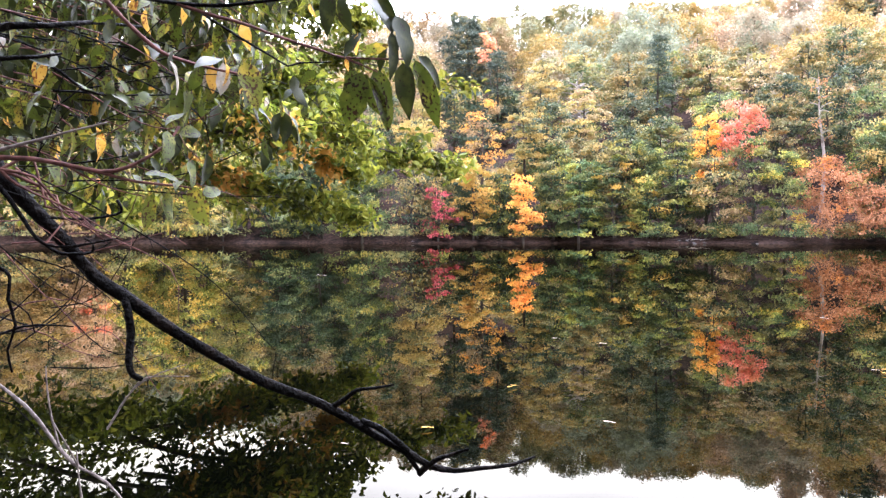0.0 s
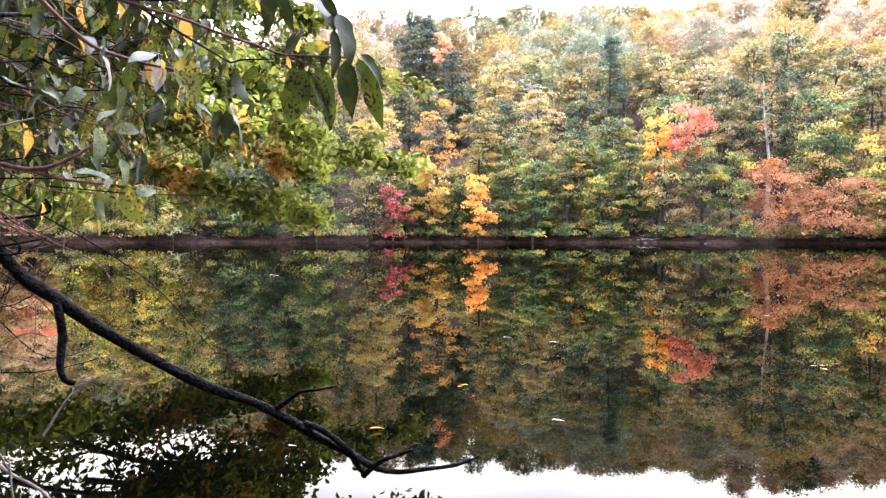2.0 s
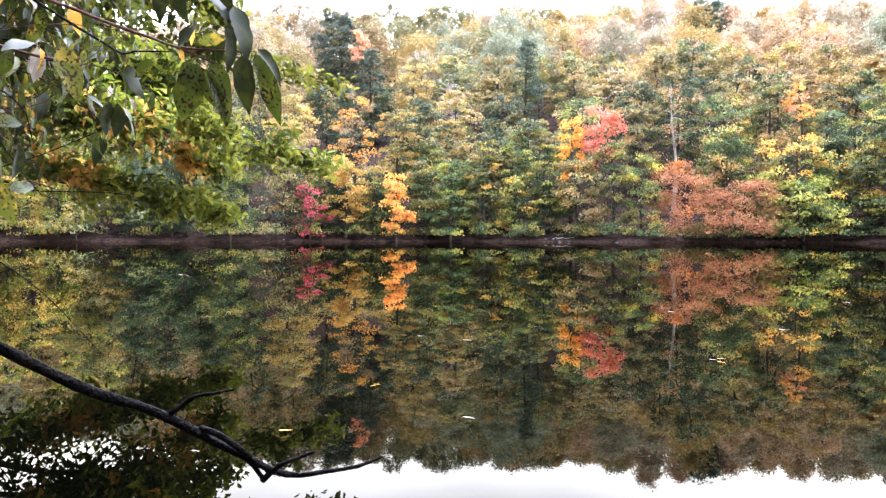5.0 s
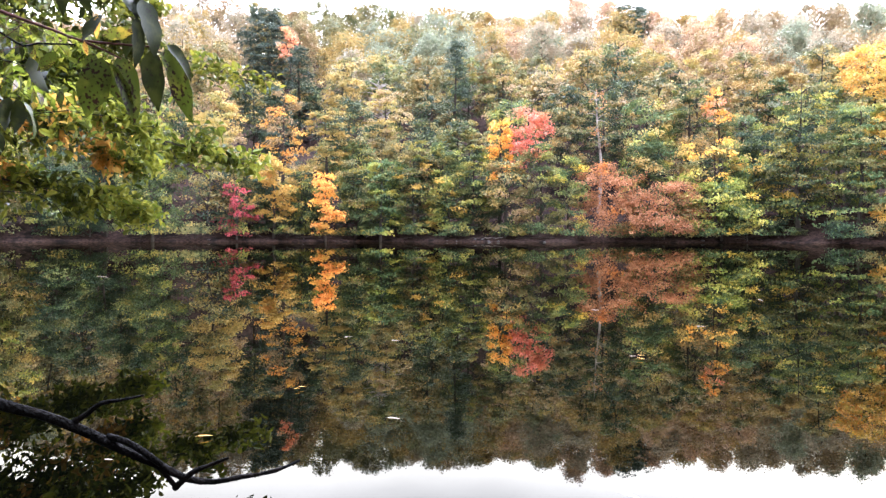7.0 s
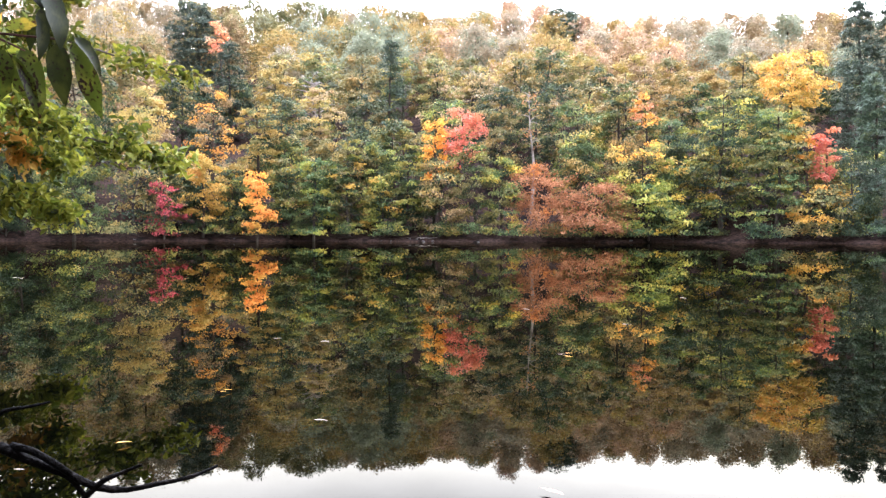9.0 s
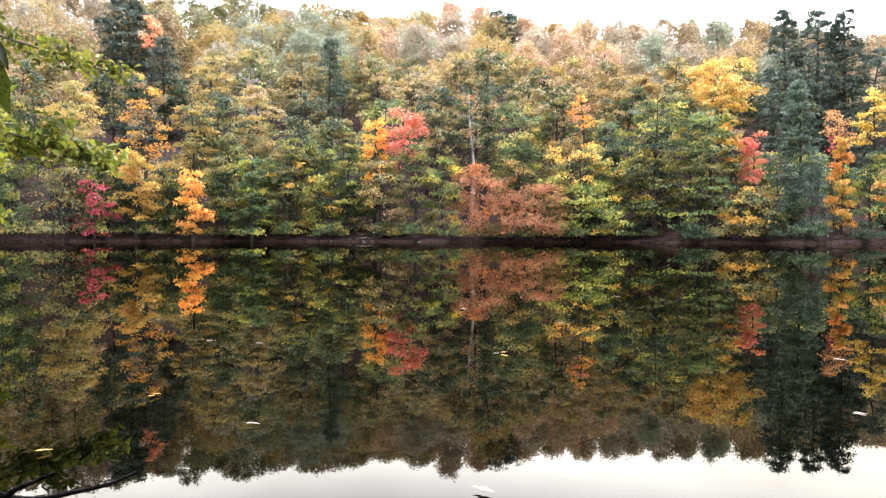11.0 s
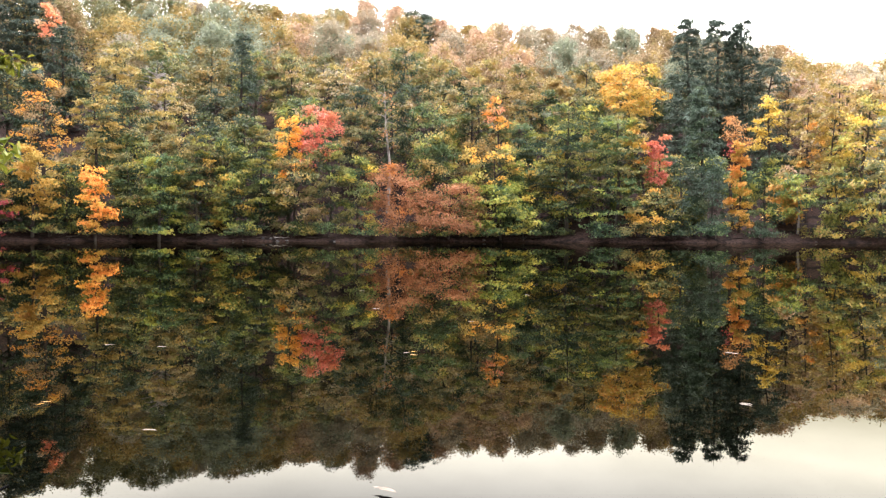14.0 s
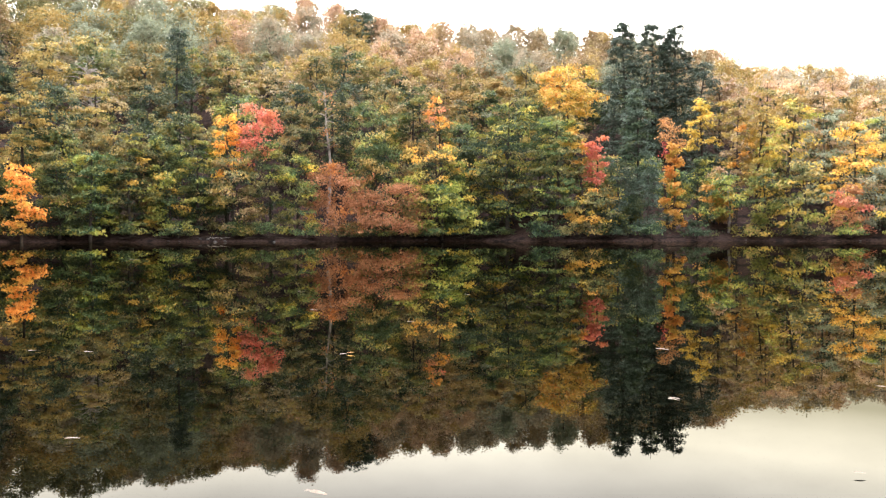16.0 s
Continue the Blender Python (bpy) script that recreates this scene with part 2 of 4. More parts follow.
L_TURN = spotted_leaf_mat("leaf_turning", (0.10, 0.11, 0.014), (0.30, 0.22, 0.025), (0.04, 0.018, 0.008), 0.16, 0.35, 0.4)
L_GOLD = spotted_leaf_mat("leaf_gold", (0.58, 0.33, 0.05), (0.66, 0.40, 0.10), (0.22, 0.08, 0.02), 0.12, 0.45, 0.45)
L_PALE = spotted_leaf_mat("leaf_pale_underside", (0.30, 0.27, 0.22), (0.45, 0.39, 0.31), (0.30, 0.18, 0.12), 0.10, 0.4, 0.4)
L_AFLOAT = spotted_leaf_mat("leaf_afloat", (0.22, 0.175, 0.13), (0.31, 0.25, 0.19), (0.14, 0.09, 0.06), 0.12, 0.75, 0.1)
F_GREEN = foliage_mat("overhang_green", (0.038, 0.056, 0.007), (0.14, 0.152, 0.018), None, 0.42, 0.4, 0.2)
F_LIME = foliage_mat("overhang_lime", (0.12, 0.16, 0.016), (0.34, 0.33, 0.038), None, 0.4, 0.4, 0.25)
F_TURN = foliage_mat("overhang_orange", (0.60, 0.28, 0.05), (0.68, 0.46, 0.12), None, 0.5, 0.5)

# ---- shape helpers ----
rng = np.random.default_rng(7)


def part(name, data, parent=None, label="", kind=""):
    """Links mesh data as one object under a thing."""
    ob = new(name, data)
    ob.parent = parent
    return tagged(ob, label=label, kind=kind)


def mesh(name, V, F, mats, slots=None, smooth=False):
    """A mesh from vertex rows V and face rows F (all of one length)."""
    V, F = np.asarray(V, np.float32), np.asarray(F, np.int32)
    me = bpy.data.meshes.new(name)
    n, k = F.shape
    me.vertices.add(len(V))
    me.vertices.foreach_set("co", V.ravel())
    me.loops.add(n * k)
    me.loops.foreach_set("vertex_index", F.ravel())
    me.polygons.add(n)
    me.polygons.foreach_set("loop_start", np.arange(0, n * k, k, dtype=np.int32))
    for m in mats:
        me.materials.append(m)
    if slots is not None:
        me.polygons.foreach_set("material_index", np.asarray(slots, np.int32))
    me.polygons.foreach_set("use_smooth", np.full(n, smooth))
    me.update(calc_edges=True)
    return me


def glide(points, step):
    """A smooth line through the points."""
    p = np.asarray(points, float)
    q = np.vstack([2 * p[0] - p[1], p, 2 * p[-1] - p[-2]])
    out = []
    for i in range(1, len(q) - 2):
        n = max(2, int(np.linalg.norm(q[i + 1] - q[i]) / step))
        for u in np.arange(n) / n:
            out.append(0.5 * (2 * q[i] + (q[i + 1] - q[i - 1]) * u + (2 * q[i - 1] - 5 * q[i] + 4 * q[i + 1] - q[i + 2]) * u * u
                              + (3 * q[i] - q[i - 1] - 3 * q[i + 1] + q[i + 2]) * u ** 3))
    return np.vstack(out + [p[-1]])


def tube(line, radii, sides=6, knots=0.0):
    """A tapered tube along a line; radii: first and last. knots: how uneven."""
    n = len(line)
    tang = np.gradient(line, axis=0)
    tang /= np.linalg.norm(tang, axis=1)[:, None] + 1e-9
    up = np.array([0.3, 0.2, 1.0]) if abs(tang[0, 2]) < 0.9 else np.array([1.0, 0.2, 0.1])
    side = np.cross(tang, up)
    side /= np.linalg.norm(side, axis=1)[:, None] + 1e-9
    over = np.cross(side, tang)
    r = np.interp(np.linspace(0, 1, n), np.linspace(0, 1, len(radii)), radii)
    a = np.arange(sides) * 2 * math.pi / sides
    rr = r[:, None] * (1 + knots * rng.normal(0, 1, (n, sides)))
    V = line[:, None] + rr[..., None] * (np.cos(a)[None, :, None] * side[:, None] + np.sin(a)[None, :, None] * over[:, None])
    i, j = np.meshgrid(np.arange(n - 1), np.arange(sides), indexing="ij")
    k = (j + 1) % sides
    F = np.stack([i * sides + j, i * sides + k, (i + 1) * sides + k, (i + 1) * sides + j], -1).reshape(-1, 4)
    cap = np.array([[c, c + 1, c + 2, c + 3] for c in ([(n - 1) * sides] if sides >= 4 else [])], np.int32).reshape(-1, 4)
    return V.reshape(-1, 3), np.vstack([F, cap])


def joined(pieces):
    """One vertex and face array from many."""
    Vs, Fs, at = [], [], 0
    for V, F in pieces:
        Vs.append(V)
        Fs.append(F + at)
        at += len(V)
    return np.vstack(Vs), np.vstack(Fs)


def leaf_quads(C, N, D, length, width):
    """Folded diamond leaves at C with normals N, pointing along D."""
    D = D - N * (D * N).sum(1)[:, None]
    D /= np.linalg.norm(D, axis=1)[:, None] + 1e-9
    S = np.cross(N, D)
    L, W = length[:, None], width[:, None]
    lift = N * W * 0.35
    V = np.stack([C - D * L * 0.5, C + S * W * 0.5 + lift - D * L * 0.05, C + D * L * 0.5, C - S * W * 0.5 + lift - D * L * 0.05], 1)
    return V.reshape(-1, 3), np.arange(len(C) * 4).reshape(-1, 4)


def leaf_hex(C, N, D, length, width):
    """Oval leaves folded along the midrib."""
    D = unit(D - N * (D * N).sum(1)[:, None])
    S = np.cross(N, D)
    L, W = length[:, None], width[:, None]
    lift = N * W * 0.25
    V = np.stack([C - D * L * 0.5, C + S * W * 0.42 + lift - D * L * 0.2, C + S * W * 0.45 + lift + D * L * 0.15, C + D * L * 0.5 - N * L * 0.12,
                  C - S * W * 0.45 + lift + D * L * 0.15, C - S * W * 0.42 + lift - D * L * 0.2], 1)
    at = (np.arange(len(C)) * 6)[:, None]
    return V.reshape(-1, 3), np.vstack([at + [0, 1, 2, 3], at + [0, 3, 4, 5]])


def leaf_tris(C, N, D, length, width):
    """Three-cornered leaf clusters at C, for the crowns farther off."""
    D = unit(D - N * (D * N).sum(1)[:, None])
    S = np.cross(N, D)
    L, W = length[:, None], width[:, None]
    V = np.stack([C - D * L * 0.45 + S * W * 0.5, C + D * L * 0.6, C - D * L * 0.35 - S * W * 0.55], 1)
    return V.reshape(-1, 3), np.arange(len(C) * 3).reshape(-1, 3)


def unit(v):
    return v / (np.linalg.norm(v, axis=-1, keepdims=True) + 1e-9)


# ---- ground and water ----
def shore(az):
    """Distance of the far shore at an azimuth in degrees, from the first eye."""
    return 85 + 1.2 * np.sin(az * 0.21) + 0.6 * np.sin(az * 0.67 + 1) + 7 * np.clip((az - 51) / 6, 0, 1)


def ground_z(x, y):
    az = np.degrees(np.arctan2(x, y))
    s = np.hypot(x, y) - shore(az)
    far = np.interp(s, [-60, -10, -1.5, 0, 0.5, 1.6, 3.0, 8, 25, 50, 85, 110, 200, 600, 3000],
                    [-5, -3, -0.5, 0, 0.3, 0.55, 1.2, 3.2, 10.5, 20.5, 34.5, 37, 36, 45, 70])
    lower = np.interp(az, [-180, -75, -45, -16, -6, 4, 25, 40, 47, 57, 64, 80, 180], [0.3, 0.3, 0.78, 0.84, 1.12, 1.2, 1.2, 1.07, 1.0, 0.8, 0.64, 0.5, 0.3])
    far = np.where(far > 1.2, 1.2 + (far - 1.2) * lower, far)
    knoll = 1.15 - np.hypot((x + 1.6) * 0.9, y - 0.2) + 0.08 * np.sin(5 * x + 3 * y)
    spit = 3.4 - np.hypot(x + 8.6, (y - 7.4) * 0.9) + 0.15 * np.sin(2 * x - 1.7 * y)
    edge = -0.6 - y + 0.1 * np.sin(3 * x)
    near = np.log(np.exp(np.clip(5 * edge, -60, 60)) + np.exp(np.clip(5 * knoll, -60, 60)) + np.exp(np.clip(5 * spit, -60, 60))) / 5
    near = np.where(edge > 8, edge, near)
    near = np.interp(near, [-60, -8, -2, 0, 0.25, 1.0, 6, 40, 400, 3000], [-5, -3, -0.8, 0, 0.12, 0.2, 0.8, 4, 12, 60])
    lump = 0.25 * np.sin(x * 0.9 + 1.3 * np.sin(y * 0.37)) * np.sin(y * 0.8) * np.clip(s / 6, 0, 1)
    return np.maximum(far + lump, near)


rings = np.concatenate([np.arange(0.0, 3.0, 0.15), np.arange(3.0, 14, 0.5), np.arange(14, 80, 6), np.arange(80, 100, 0.4), np.arange(100, 200, 4), np.geomspace(200, 3500, 16)])
angles = np.arange(0, 360, 1.0)
gr, ga = np.meshgrid(rings, np.radians(angles), indexing="ij")
gx, gy = gr * np.sin(ga), gr * np.cos(ga)
GV = np.stack([gx, gy, ground_z(gx, gy)], -1).reshape(-1, 3)
m_, n_ = len(rings), len(angles)
gi, gj = np.meshgrid(np.arange(m_ - 1), np.arange(n_), indexing="ij")
gk = (gj + 1) % n_
GF = np.stack([gi * n_ + gj, (gi + 1) * n_ + gj, (gi + 1) * n_ + gk, gi * n_ + gk], -1).reshape(-1, 4)
tagged(part("ground", mesh("ground", GV, GF, [SOIL], smooth=True)), "brown leaf-littered lake banks and wooded hillside", "ground", kind="structure")
wa = np.radians(np.arange(0, 360, 3))
WV = np.vstack([[(0, 0, 0)], np.stack([115 * np.sin(wa), 115 * np.cos(wa), 0 * wa], -1)])
WF = np.array([[0, 1 + (i + 1) % 120, 1 + i] for i in range(120)])
tagged(part("water", mesh("water", WV, WF, [WATER])), "still dark lake water mirroring the autumn woods", "water", kind="structure")


# ---- trees of the far bank ----
def spot(az, R):
    a = radians(az)
    x, y = R * math.sin(a), R * math.cos(a)
    return np.array([x, y, float(ground_z(np.array(x), np.array(y)))])


def tree(name, label, az, R, height, width, mats, n=2600, leaf=0.3, base=0.3, bark=None, form="broad", spray=1.0, lean=0.0, flat=0.9, stout=1.0, per=105, limbs=12, weights=None, category="tree", foot=None, bulk=None, inner=None, tip=None):
    """A tree: tapered trunk, arching boughs, and on each bough a drooping plate of twigs with small hanging leaves;
    inner: leaf colour near the stem, mostly dark to paint in the crown's shade; tip: leaf colour at the ends of the
    boughs, lighter for bright rims.
    """
    p = spot(az, R) if foot is None else np.asarray(foot, float)
    if bulk is None:
        ob = tagged(new(name), label, category, "trees of the wooded bank" if category == "tree" else "")
        ob.location = p
    water = math.atan2(-p[1], -p[0])
    if lean:
        toward = np.array([math.cos(water), math.sin(water)]) * lean
    else:
        toward = rng.normal(0, 0.04 * height, 2)
    bend = rng.normal(0, 0.02 * height, 2)
    line = glide([(0, 0, -0.4), (bend[0], bend[1], height * 0.35), (toward[0] * 0.6, toward[1] * 0.6, height * 0.7), (toward[0], toward[1], height)], 0.9)
    r0 = (0.011 * height + 0.03) * stout
    wood = [tube(line, (r0 * 1.4, r0, r0 * 0.6, 0.02), 7, 0.05)]
    nb = max(12, limbs, n // per)
    rank = (rng.permutation(nb) + rng.uniform(0, 1, nb)) / nb
    if form == "cone":
        f = base + (0.97 - base) * (1 - rank ** 1.05)
        g = (f - base) / (1 - base)
        reach = width / 2 * (1 - g) ** 0.5 * rng.uniform(0.75, 1.05, nb) + 0.25
        rise, sag = 0.12, 0.42
    else:
        f = base + (0.97 - base) * rank ** 0.9
        g = (f - base) / (1 - base)
        prof = np.sqrt(np.clip(1 - ((g - 0.34) / 0.70) ** 2, 0.05, 1))
        reach = width / 2 * prof * rng.uniform(0.5, 1.12, nb)
        rise, sag = 0.38, 0.5
    # boughs grow towards the light over the water rather than into the hill
    ang = water + rng.uniform(-1.95, 1.95, nb) if foot is None else rng.uniform(0, 2 * math.pi, nb)
    out = np.stack([np.cos(ang), np.sin(ang), 0 * ang], -1)
    side = np.stack([-out[:, 1], out[:, 0], 0 * ang], -1)
    low = np.maximum(f * height - 0.25 * reach, 0.05 * height)
    stem = np.stack([np.interp(low, line[:, 2], line[:, i]) for i in range(3)], -1)
    rise, sag = rise * rng.uniform(0.5, 1.5, nb), sag * rng.uniform(0.6, 1.4, nb)

    def along(i, u):
        """A point on bough i, u of the way out."""
        return stem[i] + out[i] * (reach[i] * u)[:, None] + np.stack([0 * u, 0 * u, reach[i] * (0.25 * u + rise[i] * u - sag[i] * u ** 2.2)], -1)

    for i in range(min(limbs, nb)):
        wood.append(tube(along(np.full(5, i), np.linspace(0, 1, 5)), (r0 * 0.42, 0.015), 5))
    V, F = joined(wood)
    if bulk is None:
        part("trunk", mesh("trunk", V, F, [bark or BARK], smooth=True), ob)
    else:
        bulk.append((V + p, np.vstack([F[:, :3], F[:, [0, 2, 3]]]), [BARK] * (2 * len(F))))
    if n:
        k = 9
        bough = np.repeat(np.arange(nb), k)
        ns = nb * k
        u = 0.22 + 0.83 * rng.uniform(0, 1, ns) ** 0.75
        wide = spray * (0.25 + 0.30 * reach[bough]) * (1.15 - 0.75 * np.abs(u - 0.55))
        v = rng.uniform(-1, 1, ns) * wide
        C = along(bough, u) + side[bough] * v[:, None]
        C[:, 2] += rng.normal(0, 0.13 * flat, ns) - 0.22 * v ** 2 / (wide + 0.2)
        idx = np.repeat(np.arange(ns), rng.multinomial(n, np.full(ns, 1 / ns)))
        o, sd = out[bough][idx], side[bough][idx]
        j = rng.normal(0, 1, (n, 3)) * np.array([0.26, 0.26, 0.12]) * (0.6 + 0.5 * spray)
        pts = C[idx] + o * j[:, :1] + sd * j[:, 1:2]
        pts[:, 2] += j[:, 2] * flat - 0.14 * np.abs(rng.normal(0, 1, n)) * flat
        N = unit(np.array([0, 0, 0.55]) + o * 0.5 + unit(rng.normal(0, 1, (n, 3))) * 0.65)
        D = o + rng.normal(0, 0.7, (n, 3)) - (0, 0, 0.55)
        L = leaf * rng.uniform(0.65, 1.3, n)
        Wd = L * (rng.uniform(0.32, 0.5, n) if form == "cone" else rng.uniform(0.55, 0.85, n))
        keep = pts[:, 2] + p[2] > 0.5 + 0.4 * (az * 7.31 % 1) + 0.35 * rng.uniform(0, 1, n) ** 2
        V, F = (leaf_tris if R > 93 else leaf_quads)(pts[keep], N[keep], D[keep], L[keep], Wd[keep])
        which = rng.choice(len(mats), nb, p=weights)[bough]
        slots_ = list(mats)
        # unturned leaves near the stem, dark to paint the crown's inner shade
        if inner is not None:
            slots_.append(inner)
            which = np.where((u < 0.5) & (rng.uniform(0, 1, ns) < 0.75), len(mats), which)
        if tip is not None:
            slots_.append(tip)
            which = np.where((u > 0.72) & (rng.uniform(0, 1, nb) < 0.5)[bough] & (rng.uniform(0, 1, ns) < 0.7), len(slots_) - 1, which)
        which = which[idx][keep]
        if bulk is None:
            part("crown", mesh("crown", V, F, slots_, which), ob)
        else:
            bulk.append((V + p, F, [slots_[i] for i in which]))
    return None if bulk is not None else ob


placed = []


def special(az, R, name, label, height, width, mats, **more):
    """A tree of its own look; what grows before it stays below its crown."""
    low = (spot(az, R)[2] + more.get("base", 0.3) * height - EYE) / R
    placed.append((az, R, low, width / 2))
    # dark inside and lighter tips paint depth into the green crowns
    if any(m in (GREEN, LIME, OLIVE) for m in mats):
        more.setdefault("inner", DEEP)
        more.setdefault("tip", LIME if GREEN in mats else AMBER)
    return tree(name, label, az, R, height, width, mats, **more)


def room_for(az, r, h):
    """The height that a tree at this place may have."""
    g = float(spot(az, r)[2])
    for a, b, low, half in placed:
        aside = abs(az - a) * r * 0.0175
        if aside < 1.5 and abs(r - b) < 1.6:
            return 0
        if r < b and aside < half + 1.2:
            h = min(h, low * r + EYE - g)
    return h


T = "tree"
special(6.15, 85.6, T, "slender bright orange maple leaning over the waterline", 8.0, 4.4, [ORANGE, GOLD], n=2100, leaf=0.26, base=0.1, spray=0.62, weights=(0.75, 0.25), lean=0.9, per=95)
special(2.3, 87.0, T, "golden yellow maple with drooping tiers on the bank", 9.6, 6.2, [YELLOW, GOLD], n=2900, leaf=0.27, base=0.2, spray=0.85, per=120, weights=(0.85, 0.15), flat=0.7)
special(3.0, 92.0, T, "thinning tan-gold tree with fine bare twigs", 15.5, 6.0, [TAN, GOLD], n=2600, leaf=0.24, base=0.3, limbs=26)
special(-0.4, 85.8, "bush", "crimson shrub hanging over the bank", 6.2, 5.4, [CRIMSON], n=900, leaf=0.27, base=0.05, spray=0.6, lean=1.4)
special(-2.2, 86.2, T, "grey-green half-bare tree with arching branches", 8.5, 7.5, [OLIVE, DEEP], n=1500, leaf=0.26, base=0.1, limbs=34)
special(21.3, 90.0, T, "vivid coral-red maple among green trees", 13.6, 6.0, [RED], n=2300, leaf=0.3, base=0.5, spray=0.8, flat=1.3, per=90)
special(19.4, 89.0, T, "golden yellow young maple beside a red one", 13.2, 3.6, [GOLD, ORANGE], n=1700, leaf=0.28, base=0.45, per=80, weights=(0.8, 0.2), spray=0.8)
special(20.0, 86.6, T, "olive and tan maple with flat layered tiers", 9.0, 7.4, [OLIVE, TAN], n=4000, base=0.08, spray=1.15, weights=(0.7, 0.3))
special(26.9, 92.5, T, "slim pale-barked tree with a nearly bare top", 15.5, 3.5, [RUSSET, OLIVE], n=420, leaf=0.26, base=0.5, bark=PALE_BARK, limbs=22, stout=0.9)
special(27.6, 86.0, "bush", "russet orange beech spreading to the water", 8.8, 8.6, [RUSSET, ORANGE], n=5600, leaf=0.23, base=0.04, spray=0.8, flat=1.5, weights=(0.85, 0.15))
special(31.6, 86.0, "bush", "brown russet beech with fine twigs at the shore", 6.6, 11.5, [RUSSET], n=5600, leaf=0.21, base=0.03, spray=0.9, flat=1.2, limbs=34)
special(35.6, 90.5, T, "olive tree with a glowing orange top", 15.6, 4.2, [ORANGE, RED, OLIVE], n=900, base=0.72, spray=0.9)
special(35.2, 88.0, T, "yellow-orange maple with broad flat tiers", 10.8, 8.5, [GOLD, OLIVE, LIME], n=3000, base=0.45, spray=1.3)
special(35.6, 86.4, T, "yellow-green maple with tiers low over the shore", 6.6, 8.5, [LIME, YELLOW, GREEN], n=3600, base=0.1, spray=1.1, weights=(0.45, 0.1, 0.45), inner=GREEN)
special(40.6, 89.0, T, "large green oak with layered spreading boughs", 16.0, 9.5, [GREEN, DEEP, OLIVE], n=5200, base=0.1, spray=1.25, flat=0.6, weights=(0.5, 0.3, 0.2))
special(44.2, 88.0, T, "green oak with drooping boughs over the shore", 13.5, 7.5, [GREEN, OLIVE], n=4200, base=0.08, spray=1.2, flat=0.6)
special(45.3, 102.0, T, "tall broad golden-yellow maple on the slope", 16.8, 10.5, [YELLOW, GOLD], n=5000, base=0.6, spray=1.1, flat=1.1, weights=(0.7, 0.3))
special(46.1, 89.0, T, "slender tree turning yellow at its crown", 13.0, 3.6, [YELLOW, GOLD, LIME], n=2000, base=0.5, spray=0.8, weights=(0.5, 0.25, 0.25))
special(47.3, 88.2, T, "coral-red sapling beside a yellow tree", 11.0, 2.8, [RED], n=1100, base=0.5, spray=0.7)
special(47.2, 86.4, T, "amber and yellow maple reaching low over the shore", 6.0, 6.0, [GOLD, YELLOW, OLIVE], n=2300, base=0.12, spray=1.1)
special(52.8, 88.6, T, "slim amber maple with a thinning brown top", 10.0, 3.0, [GOLD, YELLOW, ORANGE], n=2300, base=0.03, spray=0.75, weights=(0.55, 0.25, 0.2))
special(52.5, 89.4, T, "thin russet-leaved tree top with bare twigs", 13.0, 3.4, [RUSSET, CRIMSON], n=900, leaf=0.22, base=0.6, limbs=24, weights=(0.75, 0.25))
special(49.3, 114.0, "conifer", "tall dark blue-green hemlock on the hill", 21.2, 8.5, [PINE], n=11500, base=0.03, form="cone", limbs=24, leaf=0.4)
special(51.3, 116.0, "conifer", "tall dark hemlock rising over the skyline", 20.6, 9.5, [PINE], n=11500, base=0.03, form="cone", limbs=24, leaf=0.4)
special(52.8, 118.0, "conifer", "dark hemlock with a rounded top", 20.6, 9.5, [PINE], n=11500, base=0.03, form="cone", limbs=24, leaf=0.4)
special(54.3, 115.0, "conifer", "dark green hemlock on the falling slope", 16.5, 9.0, [PINE], n=7500, base=0.03, form="cone", limbs=24, leaf=0.36)
special(50.4, 96.0, "conifer", "dark green hemlock behind the amber maple", 14.5, 6.0, [PINE, DEEP], n=6500, base=0.04, form="cone", leaf=0.38)
special(54.6, 108.0, T, "yellow tree lighting the hillside", 12.0, 4.6, [YELLOW], n=1500, base=0.45)
special(57.0, 99.0, T, "golden poplar with thin upright crown", 14.4, 3.4, [AMBER, GOLD, TAN], n=1600, base=0.35, spray=0.7)
special(58.4, 99.0, T, "slender birch with golden leaves", 13.5, 4.2, [AMBER, YELLOW], n=2000, base=0.3, spray=0.8)
special(56.6, 94.2, T, "sage-green willow with a pale leaning trunk", 7.0, 5.4, [LIME, GREEN], n=2200, leaf=0.26, base=0.35, bark=PALE_BARK)
special(60.6, 98.0, T, "bright yellow-green tall maple", 15.2, 7.0, [LIME, YELLOW], n=3600, base=0.08, spray=1.2)
special(59.0, 94.5, T, "lime-green maple low over the shore", 7.5, 6.2, [LIME, GREEN], n=2600, base=0.06, spray=1.1)
special(61.5, 94.0, T, "yellowing maple leaning over the waterline", 8.5, 6.5, [LIME, YELLOW, OLIVE], n=2600, base=0.06, spray=1.1)
special(64.3, 94.8, "bush", "dusky red shrub at the shore", 5.6, 5.0, [RED, RUSSET], n=1700, base=0.1, spray=0.8)
special(49.0, 87.2, T, "dark green young hemlock drooping over the shore", 8.6, 5.6, [PINE, DEEP], n=3600, leaf=0.26, base=0.06, form="cone", per=120)
special(51.0, 87.4, T, "dark green shrubby hemlock under taller trees", 7.6, 5.2, [DEEP, PINE], n=3400, leaf=0.26, base=0.06, form="cone", per=120)
special(54.6, 91.5, T, "shaded green sapling by the bare bank", 8.5, 4.4, [DEEP, GREEN], n=2600, leaf=0.25, base=0.12)
special(48.2, 86.2, "bush", "olive and amber shrub over the waterline", 4.4, 4.6, [OLIVE, GREEN, GOLD], n=1500, leaf=0.23, base=0.1, weights=(0.5, 0.3, 0.2))
